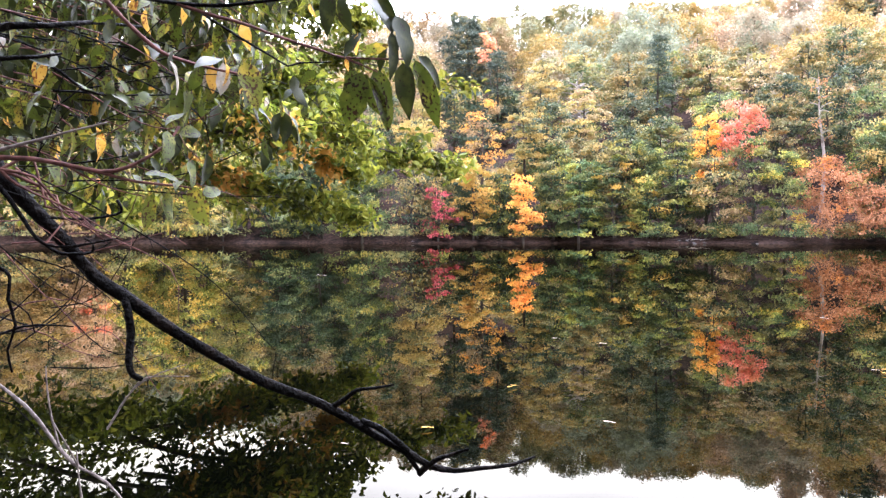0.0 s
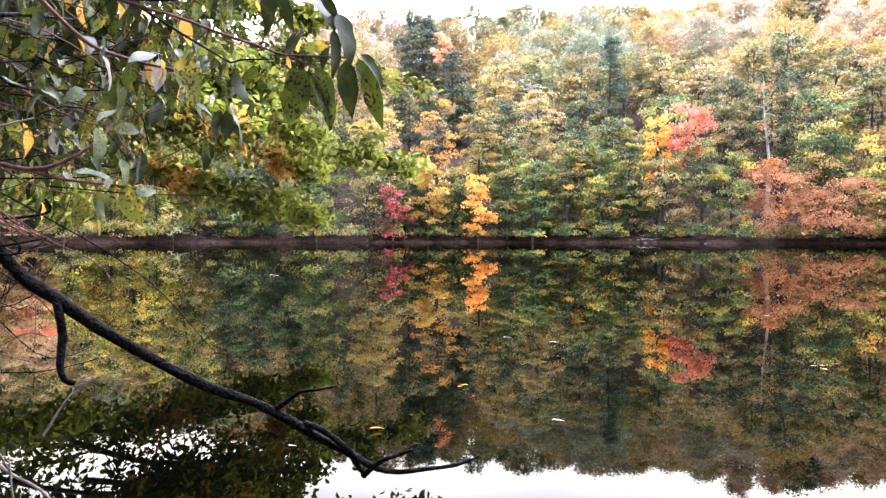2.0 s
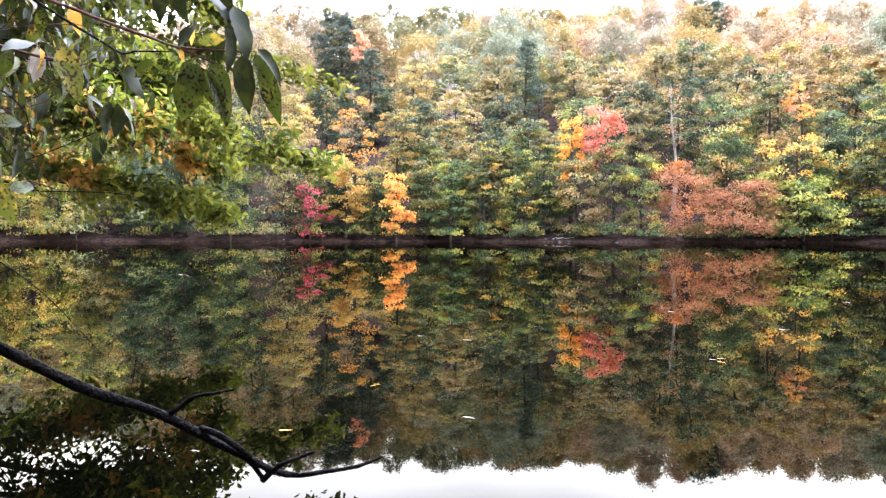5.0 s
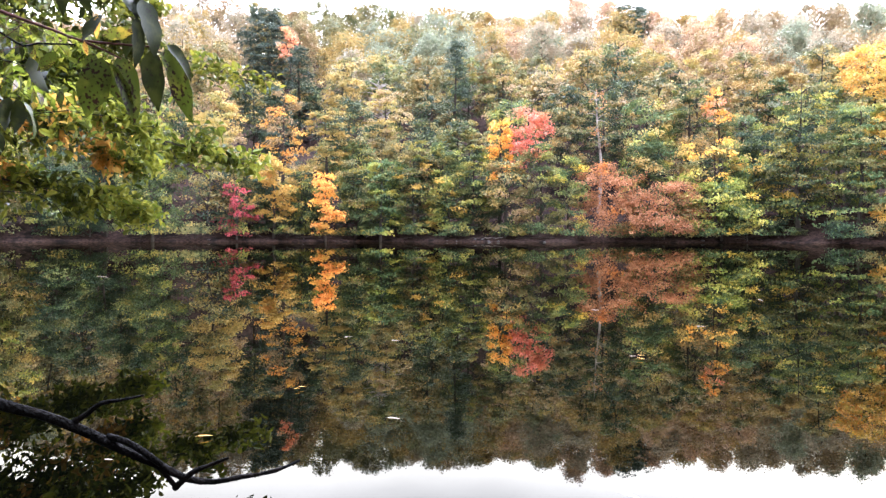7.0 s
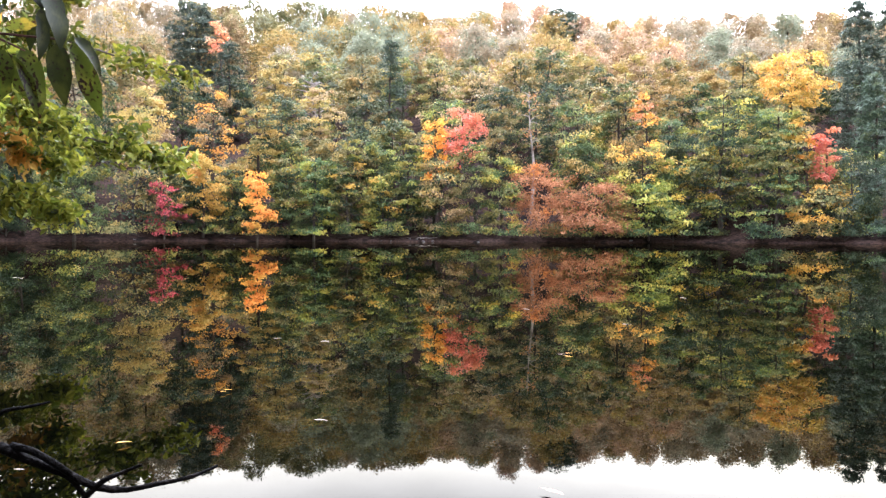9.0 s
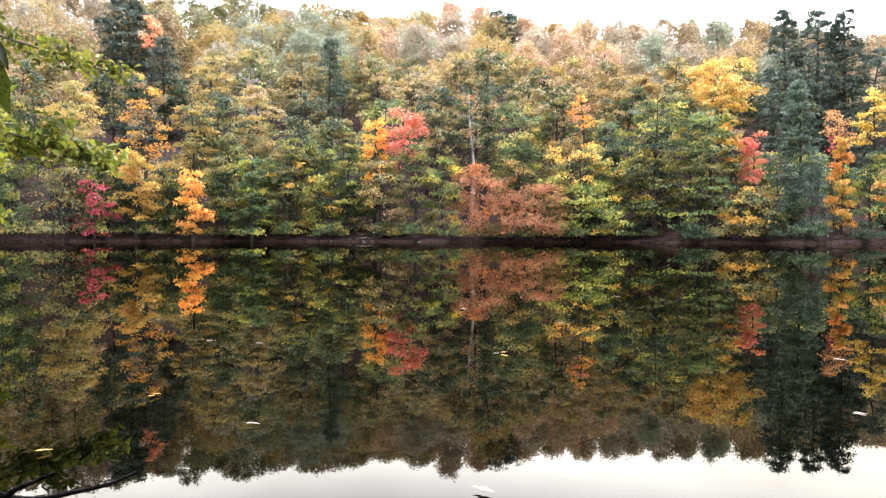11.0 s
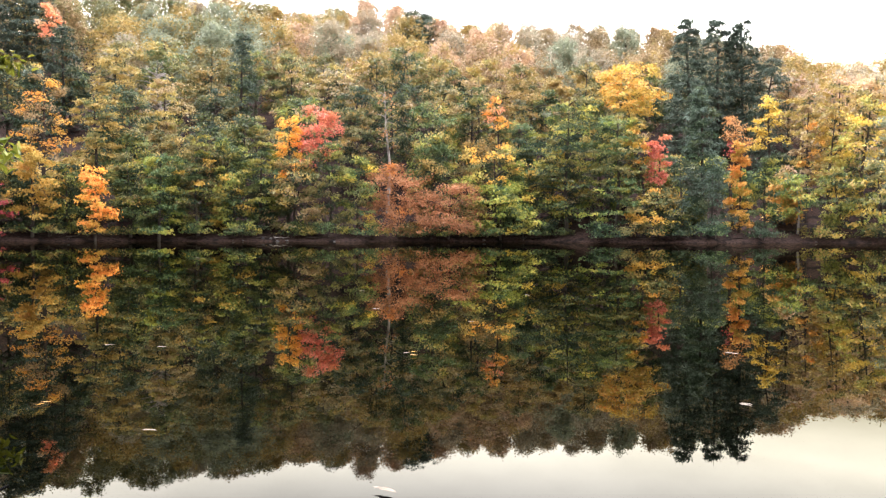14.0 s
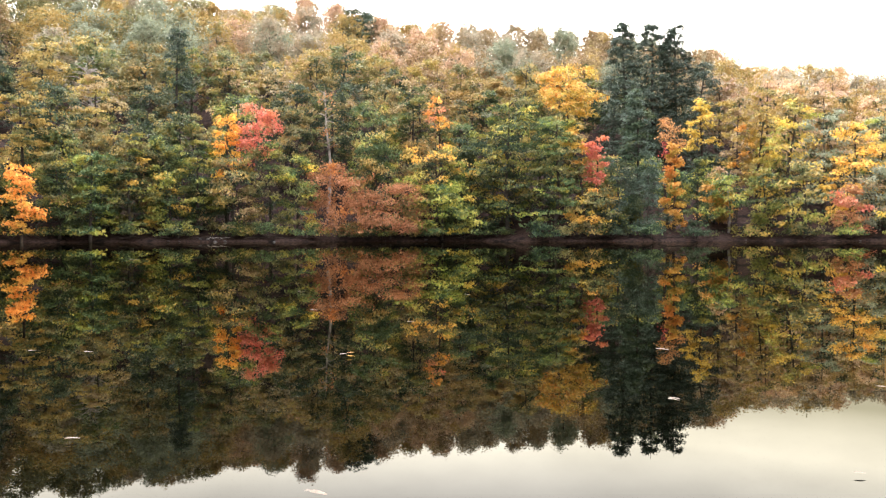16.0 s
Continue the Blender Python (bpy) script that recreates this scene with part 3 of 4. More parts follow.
special(2.0, 142.0, "conifer", "dark blue-grey pine on the ridge", 15.8, 11.0, [PINE], n=9000, base=0.15, form="broad", leaf=0.38, spray=1.1)
special(4.2, 116.0, "conifer", "dark green hemlock on the slope", 15.0, 7.5, [PINE, DEEP], n=6000, base=0.05, form="cone", leaf=0.38)
special(2.6, 106.0, "conifer", "dark green young hemlock", 12.0, 6.5, [PINE, DEEP], n=5500, base=0.05, form="cone", leaf=0.38)
special(3.6, 134.0, T, "small coral-pink maple near the ridge", 14.0, 3.6, [RED, PEACH], n=1000, base=0.6)
special(10.5, 109.0, T, "bare pale-grey tree between yellow crowns", 12.5, 6.5, [TAN], n=0, bark=PALE_BARK, base=0.5, limbs=44, stout=1.5)
special(15.9, 110.0, "conifer", "slender dark green conifer among fading maples", 17.0, 5.0, [DEEP, PINE], n=5200, leaf=0.32, base=0.3, form="cone")
special(10.3, 86.6, T, "yellow-green maple with bright drooping tiers", 10.0, 4.8, [LIME, YELLOW, GREEN], n=2800, base=0.06, spray=0.85, flat=0.6, weights=(0.3, 0.1, 0.6))
special(6.3, 92.5, T, "tan-amber maple above an orange one", 13.5, 5.6, [AMBER, OLIVE], n=2800, base=0.45, spray=0.9, flat=0.6, weights=(0.7, 0.3))
special(10.6, 101.0, T, "dull amber maple on the lower slope", 14.0, 6.4, [AMBER, TAN], n=3000, base=0.5, spray=0.95, flat=0.7)
special(13.0, 86.8, T, "maple with amber top and yellow-green tiers", 11.5, 5.0, [OLIVE, GREEN, YELLOW], n=3200, base=0.06, spray=0.9, flat=0.6, weights=(0.35, 0.5, 0.15))
special(17.4, 87.0, T, "dark green maple with yellow-edged sprays", 10.5, 5.4, [GREEN, LIME, DEEP], n=3000, base=0.06, spray=0.9, flat=0.6, weights=(0.45, 0.25, 0.3))
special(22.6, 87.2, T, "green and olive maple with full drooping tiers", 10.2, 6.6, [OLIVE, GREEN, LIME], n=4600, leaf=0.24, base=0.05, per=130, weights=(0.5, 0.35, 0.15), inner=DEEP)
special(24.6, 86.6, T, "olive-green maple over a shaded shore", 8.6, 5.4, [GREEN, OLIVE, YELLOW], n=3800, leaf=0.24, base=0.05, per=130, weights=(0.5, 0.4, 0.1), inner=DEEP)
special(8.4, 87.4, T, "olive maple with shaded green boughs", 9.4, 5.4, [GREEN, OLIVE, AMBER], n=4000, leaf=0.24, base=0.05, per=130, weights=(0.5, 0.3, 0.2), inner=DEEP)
special(4.4, 87.6, T, "shaded green young maple behind an orange one", 7.6, 5.0, [DEEP, GREEN], n=3000, leaf=0.24, base=0.06)
special(-0.6, 87.8, T, "dull green maple behind a crimson shrub", 7.8, 5.2, [DEEP, OLIVE], n=3000, leaf=0.24, base=0.06)
special(15.3, 86.2, T, "yellow-flecked green maple at the shore", 7.0, 4.4, [YELLOW, LIME, GREEN], n=2400, base=0.1, spray=1.1, weights=(0.25, 0.25, 0.5))
special(-25.2, 88.0, T, "coral-red maple seen past hanging boughs", 9.2, 5.6, [RED, PEACH, TAN], n=2400, base=0.25)
tree(T, "blue-green tall tree on the skyline", 29.2, 158.0, 14.4, 15.0, [DEEP, PINE], n=9000, leaf=0.42, base=0.04, spray=1.7)

# the woods between them, row behind row up the hill
ROW = [(86.0, 4.6, (2.6, 5.0), 0.05), (87.4, 4.4, (7.0, 10.5), 0.06), (90.5, 5.0, (9.5, 13.5), 0.1), (96, 5.6, (11, 15), 0.12), (103, 6.0, (11, 15.5), 0.15), (111, 6.2, (11, 15.5), 0.18),
       (120, 6.6, (11, 15), 0.2), (130, 6.8, (11, 15), 0.2), (141, 7.0, (11, 15), 0.18), (153, 6.6, (11.5, 14.5), 0.08), (164, 6.0, (10.5, 14), 0.05), (176, 6.4, (10, 13.5), 0.04)]
WORD = {GREEN.name: "green", DEEP.name: "dark green", OLIVE.name: "olive", LIME.name: "yellow-green", YELLOW.name: "yellow", GOLD.name: "golden", AMBER.name: "dull amber",
        TAN.name: "tan", HAZED_TAN.name: "pale straw", PEACH.name: "pale peach", SAGE.name: "grey-green", RUSSET.name: "russet", ORANGE.name: "orange", PINE.name: "blue-green"}
# colours of the woods from azimuth to azimuth: at the water, above it, on the slope, near the ridge (paled for haze)
ZONES = [(-24, [TAN, OLIVE], [AMBER, TAN, PEACH], [TAN, OLIVE], [HAZED_TAN, TAN]), (-13, [LIME, OLIVE], [LIME, OLIVE, LIME], [TAN, OLIVE], [HAZED_TAN, SAGE]),
         (-5, [DEEP, GREEN], [DEEP, GREEN, DEEP], [TAN, OLIVE], [HAZED_TAN, TAN]), (0, [DEEP, OLIVE], [OLIVE, AMBER], [AMBER, OLIVE, TAN], [AMBER, TAN, HAZED_TAN]),
         (5, [OLIVE, GREEN], [OLIVE, DEEP, AMBER], [DEEP, OLIVE, AMBER], [AMBER, TAN, OLIVE]), (14, [GREEN, LIME, DEEP], [DEEP, GREEN, DEEP, GREEN, OLIVE], [AMBER, OLIVE, GREEN], [SAGE, OLIVE, AMBER, HAZED_TAN]),
         (19, [GREEN, LIME, DEEP], [DEEP, GREEN, OLIVE], [OLIVE, AMBER, GREEN], [SAGE, OLIVE, HAZED_TAN, AMBER]), (23, [GREEN, OLIVE], [GREEN, DEEP, OLIVE], [TAN, OLIVE, GREEN], [PEACH, HAZED_TAN, SAGE, AMBER]),
         (27, [GREEN, OLIVE, DEEP], [GREEN, OLIVE, DEEP, AMBER], [OLIVE, DEEP, AMBER], [HAZED_TAN, PEACH, AMBER]), (33, [OLIVE, GREEN], [GREEN, AMBER, DEEP], [OLIVE, TAN, DEEP], [PEACH, AMBER, HAZED_TAN]),
         (37, [LIME, GREEN], [OLIVE, GREEN], [TAN, OLIVE, AMBER], [PEACH, TAN, AMBER]), (45, [DEEP, GREEN], [GREEN, LIME, DEEP, DEEP], [OLIVE, AMBER, GREEN], [TAN, SAGE, HAZED_TAN]),
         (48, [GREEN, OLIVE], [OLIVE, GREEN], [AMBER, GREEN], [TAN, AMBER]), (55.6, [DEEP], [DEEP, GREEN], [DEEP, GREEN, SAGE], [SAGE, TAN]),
         (90, [LIME, GREEN, OLIVE], [AMBER, LIME, SAGE, GOLD], [PEACH, AMBER, TAN], [PEACH, AMBER, HAZED_TAN])]


def colours(az, row):
    """The leaf colours of a tree by its place in the woods, and the words for them."""
    zone = next(z for z in ZONES if az < z[0])
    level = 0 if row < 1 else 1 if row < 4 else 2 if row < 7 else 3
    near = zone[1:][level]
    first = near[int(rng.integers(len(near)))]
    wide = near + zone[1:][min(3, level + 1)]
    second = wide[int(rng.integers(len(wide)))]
    where = ("bush at the waterline", "tree with layered boughs above the bank", "broadleaf tree on the wooded slope", "tree near the ridge of the hill")[level]
    words = WORD[first.name] + (" and " + WORD[second.name] if second != first else "-leaved")
    return [first, second], words + " " + where


# the leaves at the ends of the boughs turn first; lighter tips also paint bright rims
TIPS = {GREEN.name: LIME, DEEP.name: GREEN, OLIVE.name: AMBER, LIME.name: YELLOW, TAN.name: AMBER}
ridge_woods = []
for row, (R, gap, span, base) in enumerate(ROW):
    az = -38 + rng.uniform(0, 3)
    while az < 72:
        r = R + rng.normal(0, 1.2 if row else 0.4) + (float(shore(np.array(az))) - 85 if row < 7 else 0)
        h = room_for(az, r, rng.uniform(*span))
        h = h if row else max(h, 1.7)
        if h > (1.3 if row == 0 else 2.4):
            if row == 0 and -9 < az < -4:
                h = min(h, 2.2)
            mats, label = colours(az, row)
            kind = dict(n=(1300, 5200, 6000)[row] if row < 3 else 5200, leaf=(0.22, 0.23, 0.25)[row] if row < 3 else 0.27 + 0.018 * (row - 3), base=base, spray=(0.8, 1.0, 1.25)[(row > 0) + (row > 6)] * rng.uniform(0.85, 1.2),
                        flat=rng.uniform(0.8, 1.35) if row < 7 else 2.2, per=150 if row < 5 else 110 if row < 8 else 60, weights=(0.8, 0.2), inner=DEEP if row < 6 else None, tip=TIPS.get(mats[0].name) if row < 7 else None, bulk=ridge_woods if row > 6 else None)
            tree("tree" if row else "bush", label, az, r, h, gap * rng.uniform(1.15, 1.6) * min(1, 0.35 + h / span[0] * 0.65), mats, **kind)
        az += math.degrees(gap / r) * rng.uniform(0.75, 1.25)

slots = [BARK, GREEN, DEEP, OLIVE, LIME, YELLOW, GOLD, AMBER, TAN, HAZED_TAN, PEACH, SAGE, RUSSET, ORANGE, PINE]
number = {m.name: i for i, m in enumerate(slots)}
V, F = joined([(v, f) for v, f, m in ridge_woods])
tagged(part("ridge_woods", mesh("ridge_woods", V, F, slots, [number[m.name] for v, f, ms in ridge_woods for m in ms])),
       "peach, straw and grey-green woods, paled for haze up to the ridge", "woods", kind="stuff")

# stones and fallen wood along the far shore
def boulder(size):
    bm = bmesh.new()
    bmesh.ops.create_icosphere(bm, subdivisions=2, radius=1.0)
    for v in bm.verts:
        v.co = v.co * (1 + 0.28 * noise.noise(v.co * 1.3 + Vector((size * 9, 0, 0))))
        v.co.z *= 0.6
    me = bpy.data.meshes.new("boulder")
    bm.to_mesh(me)
    bm.free()
    me.materials.append(STONE)
    for f in me.polygons:
        f.use_smooth = True
    return me


rocks = [boulder(s) for s in (0.1, 0.4, 0.7)]
for i in range(14):
    az = rng.uniform(-28, 66) if i > 4 else rng.normal(18.6, 0.7)
    R = float(shore(np.array(az))) + rng.uniform(-0.1, 0.7)
    ob = tagged(new("boulder", rocks[i % 3]), "pale grey stone at the waterline", "rock", "stones along the far shore")
    s = rng.uniform(0.06, 0.16)
    ob.matrix_world = Matrix.Translation(Vector(spot(az, R)) + Vector((0, 0, s * 0.2))) @ pose(0, 0, 0, 0, 0, rng.uniform(0, 360)) @ Matrix.Diagonal((s * 1.4, s, s, 1))
for i in range(26):
    az = rng.uniform(-26, 66) if i > 5 else rng.normal(18.7, 0.4)
    p = spot(az, float(shore(np.array(az))) + 0.7)
    a = radians(az) + rng.normal(0, 0.5)
    along = np.array([math.cos(a), -math.sin(a), rng.uniform(0.0, 0.12 if i > 5 else 0.3)]) * (rng.uniform(1.2, 3.2) if i > 5 else rng.uniform(0.6, 1.4))
    V, F = tube(glide([p - along * 0.5 + (0, 0, 0.12), p + (0, 0, 0.16), p + along * 0.5 + (0, 0, 0.14)], 0.4), (0.07, 0.035) if i > 5 else (0.03, 0.015), 7, 0.06)
    tagged(part("log", mesh("log", V, F, [ROTTEN if i > 5 else PALE_BARK], smooth=True)), "weathered fallen log lying along the bank" if i > 5 else "pale driftwood stick at the waterline", "log", "fallen logs on the shore")

# ---- unseen trees added on the near shore, round and over the viewpoint, to shade the near tree ----
for x, y, h, w in ((-3.4, -3.0, 10.5, 8.0), (3.6, -3.6, 11.0, 8.5), (0.3, -6.2, 13.0, 9.0), (-7.0, -3.0, 12.0, 9.0), (7.2, -4.6, 12.0, 9.5)):
    tree("unseen_shade_tree", "tall green broadleaf tree, unseen, added on the near shore for shade", 0, 0, h, w, [GREEN, OLIVE, DEEP], n=4600, leaf=0.3, base=0.42, spray=1.2, limbs=14,
         foot=(x, y, float(ground_z(np.array(x), np.array(y)))))

# ---- the near tree whose limbs cross the view ----
SPAN = 0.08


def blade(fold, droop, wide, seed):
    """One pointed oval leaf, SPAN long, from its stalk at the origin along +x."""
    rs = np.random.default_rng(seed)
    u = np.linspace(0, 1, 8)
    w = wide * np.sin(math.pi * u ** 0.8) ** 0.8 * (1 + rs.normal(0, 0.05, 8))
    w[0] = w[-1] = 0.008
    z = -droop * u ** 2
    mid_ = np.stack([u, 0 * u, z], -1)
    V = np.concatenate([mid_ + np.stack([0 * u, w, fold * w + 0.03 * np.sin(9 * u)], -1), mid_, mid_ + np.stack([0 * u, -w, fold * w - 0.03 * np.sin(8 * u)], -1)])
    stalk = np.array([[-0.16, -0.008, 0.03], [-0.16, 0.008, 0.03]])
    F = [[i, i + 8, i + 9, i + 1] for i in range(7)] + [[i + 8, i + 16, i + 17, i + 9] for i in range(7)] + [[24, 16, 0, 25]]
    return np.vstack([V, stalk]) * SPAN, np.array(F)


BLADES = {}
for m in (L_GREEN, L_DARK, L_TURN, L_GOLD, L_PALE, L_AFLOAT):
    BLADES[m.name] = [mesh("leaf", *blade(fo, dr, wi, i), [m], smooth=True) for i, (fo, dr, wi) in enumerate(((0.25, 0.15, 0.235), (0.4, 0.35, 0.215), (0.15, 0.3, 0.25)))]

near_tree = tagged(new("leaning_tree"), "leaning shore tree with spotted green leaves and bare dark limbs", "tree")
near_tree.location = (-0.85, 0.95, 0.1)
BASE = np.array([-0.85, 0.95, 0.1])


SLIM = 0.85


def limb(name, points, radii, mat, knots=0.05, sides=8, label="", step=0.03):
    V, F = tube(glide(np.array(points) - BASE, step), np.array(radii) * SLIM, sides, knots)
    return part(name, mesh(name, V, F, [mat], smooth=True), near_tree, label)


def hang_leaf(place, size, mat, yaw, pitch, roll, on=None):
    ob = part("leaf", BLADES[mat.name][int(rng.integers(3))], on or near_tree)
    ob.matrix_basis = Matrix.Translation(Vector(np.asarray(place) - BASE)) @ pose(0, 0, 0, 0, pitch, yaw) @ pose(0, 0, 0, roll, 0, 0) @ Matrix.Scale(size / SPAN, 4)


def leaf_between(stalk, tip, mat, turn, broad, on=None):
    """A leaf from its stalk to its tip, its face turned about its length."""
    a = Vector(stalk)
    b = a.lerp(Vector(tip), 0.94)
    x = (b - a).normalized()
    z = (Vector((0, -1, 0.25)) - x * x.dot(Vector((0, -1, 0.25)))).normalized()
    m = Matrix((x, z.cross(x), z)).transposed().to_4x4()
    long = (b - a).length / SPAN
    ob = part("leaf", BLADES[mat.name][int(rng.integers(3))], on or near_tree)
    ob.matrix_basis = Matrix.Translation(a - Vector(BASE)) @ m @ pose(0, 0, 0, turn, 0, 0) @ Matrix.Diagonal((long, long * broad, long, 1))


def twig(points, r, mat, leaves=0, size=0.075, mix=None, first=0.15):
    """A twig with alternate hanging leaves."""
    stem = limb("twig", points, (r, r * 0.45), mat, 0.08, 6, step=0.02)
    line = glide(points, 0.02)
    mats = mix or [L_GREEN, L_GREEN, L_GREEN, L_TURN, L_DARK, L_DARK, L_DARK]
    for i in range(leaves):
        u = first + (1 - first) * (i + rng.uniform(0, 0.8)) / leaves
        p = line[min(len(line) - 1, int(u * len(line)))]
        hang_leaf(p + rng.normal(0, 0.012, 3), size * rng.uniform(0.4, 0.8), mats[int(rng.integers(len(mats)))],
                  rng.uniform(0, 360), rng.uniform(-15, 80), rng.uniform(-80, 80), stem)
    return stem


limb("trunk", [(-0.85, 0.95, 0.0), (-0.83, 0.98, 0.4), (-0.84, 1.0, 0.75), (-0.9, 1.02, 1.2), (-0.95, 1.0, 1.7)], (0.11, 0.09, 0.075), BARK, 0.04, 14)
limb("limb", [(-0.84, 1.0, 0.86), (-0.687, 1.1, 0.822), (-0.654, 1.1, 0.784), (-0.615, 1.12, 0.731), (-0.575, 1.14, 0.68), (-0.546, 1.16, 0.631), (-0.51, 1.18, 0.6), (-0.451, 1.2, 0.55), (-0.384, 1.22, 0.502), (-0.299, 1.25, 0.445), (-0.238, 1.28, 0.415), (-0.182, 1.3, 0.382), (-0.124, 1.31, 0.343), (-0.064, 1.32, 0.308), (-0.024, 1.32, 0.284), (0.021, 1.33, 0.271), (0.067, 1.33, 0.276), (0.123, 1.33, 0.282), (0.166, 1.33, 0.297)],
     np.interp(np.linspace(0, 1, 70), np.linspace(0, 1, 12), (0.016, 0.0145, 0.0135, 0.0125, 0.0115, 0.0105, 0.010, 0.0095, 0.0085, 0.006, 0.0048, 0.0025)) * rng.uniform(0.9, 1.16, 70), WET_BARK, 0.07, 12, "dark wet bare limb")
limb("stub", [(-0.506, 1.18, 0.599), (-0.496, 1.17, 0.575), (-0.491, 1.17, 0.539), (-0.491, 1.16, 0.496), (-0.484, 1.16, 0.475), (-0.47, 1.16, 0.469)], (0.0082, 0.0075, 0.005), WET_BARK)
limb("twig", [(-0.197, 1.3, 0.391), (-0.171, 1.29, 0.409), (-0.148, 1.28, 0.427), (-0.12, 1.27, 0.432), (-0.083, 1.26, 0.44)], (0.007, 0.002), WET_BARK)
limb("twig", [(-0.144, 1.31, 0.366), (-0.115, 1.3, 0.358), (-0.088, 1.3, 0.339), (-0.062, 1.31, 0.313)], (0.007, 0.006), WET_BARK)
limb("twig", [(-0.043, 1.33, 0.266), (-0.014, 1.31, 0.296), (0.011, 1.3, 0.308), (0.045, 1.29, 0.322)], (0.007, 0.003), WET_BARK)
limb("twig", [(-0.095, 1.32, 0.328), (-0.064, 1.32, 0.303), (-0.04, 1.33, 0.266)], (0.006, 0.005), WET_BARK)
HEAD = (-0.86, 1.0, 0.95)
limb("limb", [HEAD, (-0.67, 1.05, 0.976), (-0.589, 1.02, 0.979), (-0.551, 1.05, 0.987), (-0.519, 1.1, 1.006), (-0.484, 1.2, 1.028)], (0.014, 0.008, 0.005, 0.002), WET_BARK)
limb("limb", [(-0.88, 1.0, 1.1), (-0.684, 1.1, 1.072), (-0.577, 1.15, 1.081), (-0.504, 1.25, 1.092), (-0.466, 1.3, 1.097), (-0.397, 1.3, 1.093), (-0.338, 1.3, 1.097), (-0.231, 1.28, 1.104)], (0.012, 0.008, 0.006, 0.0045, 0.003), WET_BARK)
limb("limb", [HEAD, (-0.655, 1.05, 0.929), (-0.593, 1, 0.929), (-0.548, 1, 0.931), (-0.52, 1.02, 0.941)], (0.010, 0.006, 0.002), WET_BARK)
SPOT = [L_GREEN, L_GREEN, L_GREEN, L_TURN]
twig([(-0.466, 1.3, 1.097), (-0.407, 1.3, 1.078), (-0.342, 1.28, 1.056), (-0.271, 1.26, 1.026), (-0.202, 1.25, 1.002), (-0.168, 1.24, 0.989), (-0.115, 1.23, 0.984), (-0.064, 1.22, 0.981)], 0.004, TWIG_RED)
spray_twig = twig([(-0.168, 1.24, 0.989), (-0.134, 1.23, 0.974), (-0.107, 1.22, 0.96)], 0.0028, TWIG_RED)
twig([(-0.486, 1.45, 1.137), (-0.447, 1.5, 1.116), (-0.401, 1.5, 1.087), (-0.345, 1.5, 1.054), (-0.311, 1.5, 1.034), (-0.288, 1.5, 1.04), (-0.226, 1.5, 1.042)], 0.0035, WET_BARK, 4, 0.09)
# the hanging spray at the tip of the long twig
for spec in (((-0.146, 1.235, 0.969), (-0.161, 1.235, 0.915), L_GREEN, 13, 1.14), ((-0.133, 1.22, 0.96), (-0.159, 1.21, 0.868), L_GREEN, -6, 1.05), ((-0.129, 1.23, 0.956), (-0.096, 1.22, 0.879), L_GREEN, 22, 0.76),
             ((-0.113, 1.235, 0.969), (-0.082, 1.225, 0.863), L_GREEN, -26, 0.76), ((-0.066, 1.22, 0.975), (-0.056, 1.2, 0.885), L_DARK, 3, 0.91), ((-0.046, 1.23, 0.981), (-0.019, 1.225, 0.911), L_GREEN, -16, 0.84),
             ((-0.033, 1.215, 0.964), (-0.009, 1.2, 0.866), L_GREEN, 9, 0.76), ((-0.04, 1.2, 0.981), (0.005, 1.19, 0.937), L_DARK, -32, 0.84), ((-0.076, 1.2, 1.046), (-0.041, 1.17, 0.967), L_DARK, -35, 0.84),
             ((-0.133, 1.22, 1.09), (-0.07, 1.18, 1.022), L_DARK, -39, 0.91), ((-0.105, 1.2, 1.087), (-0.074, 1.19, 1.029), L_DARK, 19, 0.68), ((-0.083, 1.2, 1.019), (-0.069, 1.17, 0.945), L_DARK, -39, 0.61),
             ((-0.189, 1.25, 1.106), (-0.195, 1.24, 1.022), L_DARK, 6, 0.76), ((-0.17, 1.24, 1.093), (-0.16, 1.23, 1.023), L_DARK, 32, 0.76), ((-0.134, 1.23, 1.027), (-0.17, 1.22, 0.988), L_DARK, 19, 0.84),
             ((-0.135, 1.24, 0.998), (-0.089, 1.22, 1.002), L_TURN, 39, 0.84), ((-0.141, 1.23, 1.023), (-0.145, 1.23, 0.99), L_GOLD, 0, 0.76), ((-0.16, 1.23, 0.984), (-0.156, 1.23, 0.964), L_GOLD, 0, 0.91),
             ((-0.094, 1.25, 1.012), (-0.113, 1.25, 0.965), L_DARK, 13, 0.76)):
    leaf_between(*spec, spray_twig)
twig([(-0.483, 1.05, 1.035), (-0.463, 1.05, 1.012), (-0.44, 1.05, 0.988), (-0.414, 1.06, 0.963), (-0.395, 1.08, 0.952), (-0.361, 1.1, 0.944), (-0.324, 1.1, 0.935), (-0.295, 1.1, 0.93)], 0.0045, TWIG_RED, 7, 0.07)
twig([(-0.575, 1.05, 0.944), (-0.535, 1.05, 0.921), (-0.509, 1.06, 0.899), (-0.477, 1.08, 0.895), (-0.449, 1.1, 0.9)], 0.0035, WET_BARK, 7, 0.07)
twig([(-0.629, 1.02, 0.805), (-0.594, 1, 0.797), (-0.549, 1, 0.795), (-0.503, 1, 0.787), (-0.458, 1, 0.778), (-0.42, 1, 0.785), (-0.382, 1.02, 0.814), (-0.367, 1.04, 0.844)], 0.005, TWIG_RED, 4, 0.07, SPOT, 0.6)
twig([(-0.458, 1, 0.777), (-0.413, 1, 0.765), (-0.356, 1, 0.759), (-0.329, 1, 0.755)], 0.003, TWIG_RED, 3, 0.062, SPOT, 0.6)
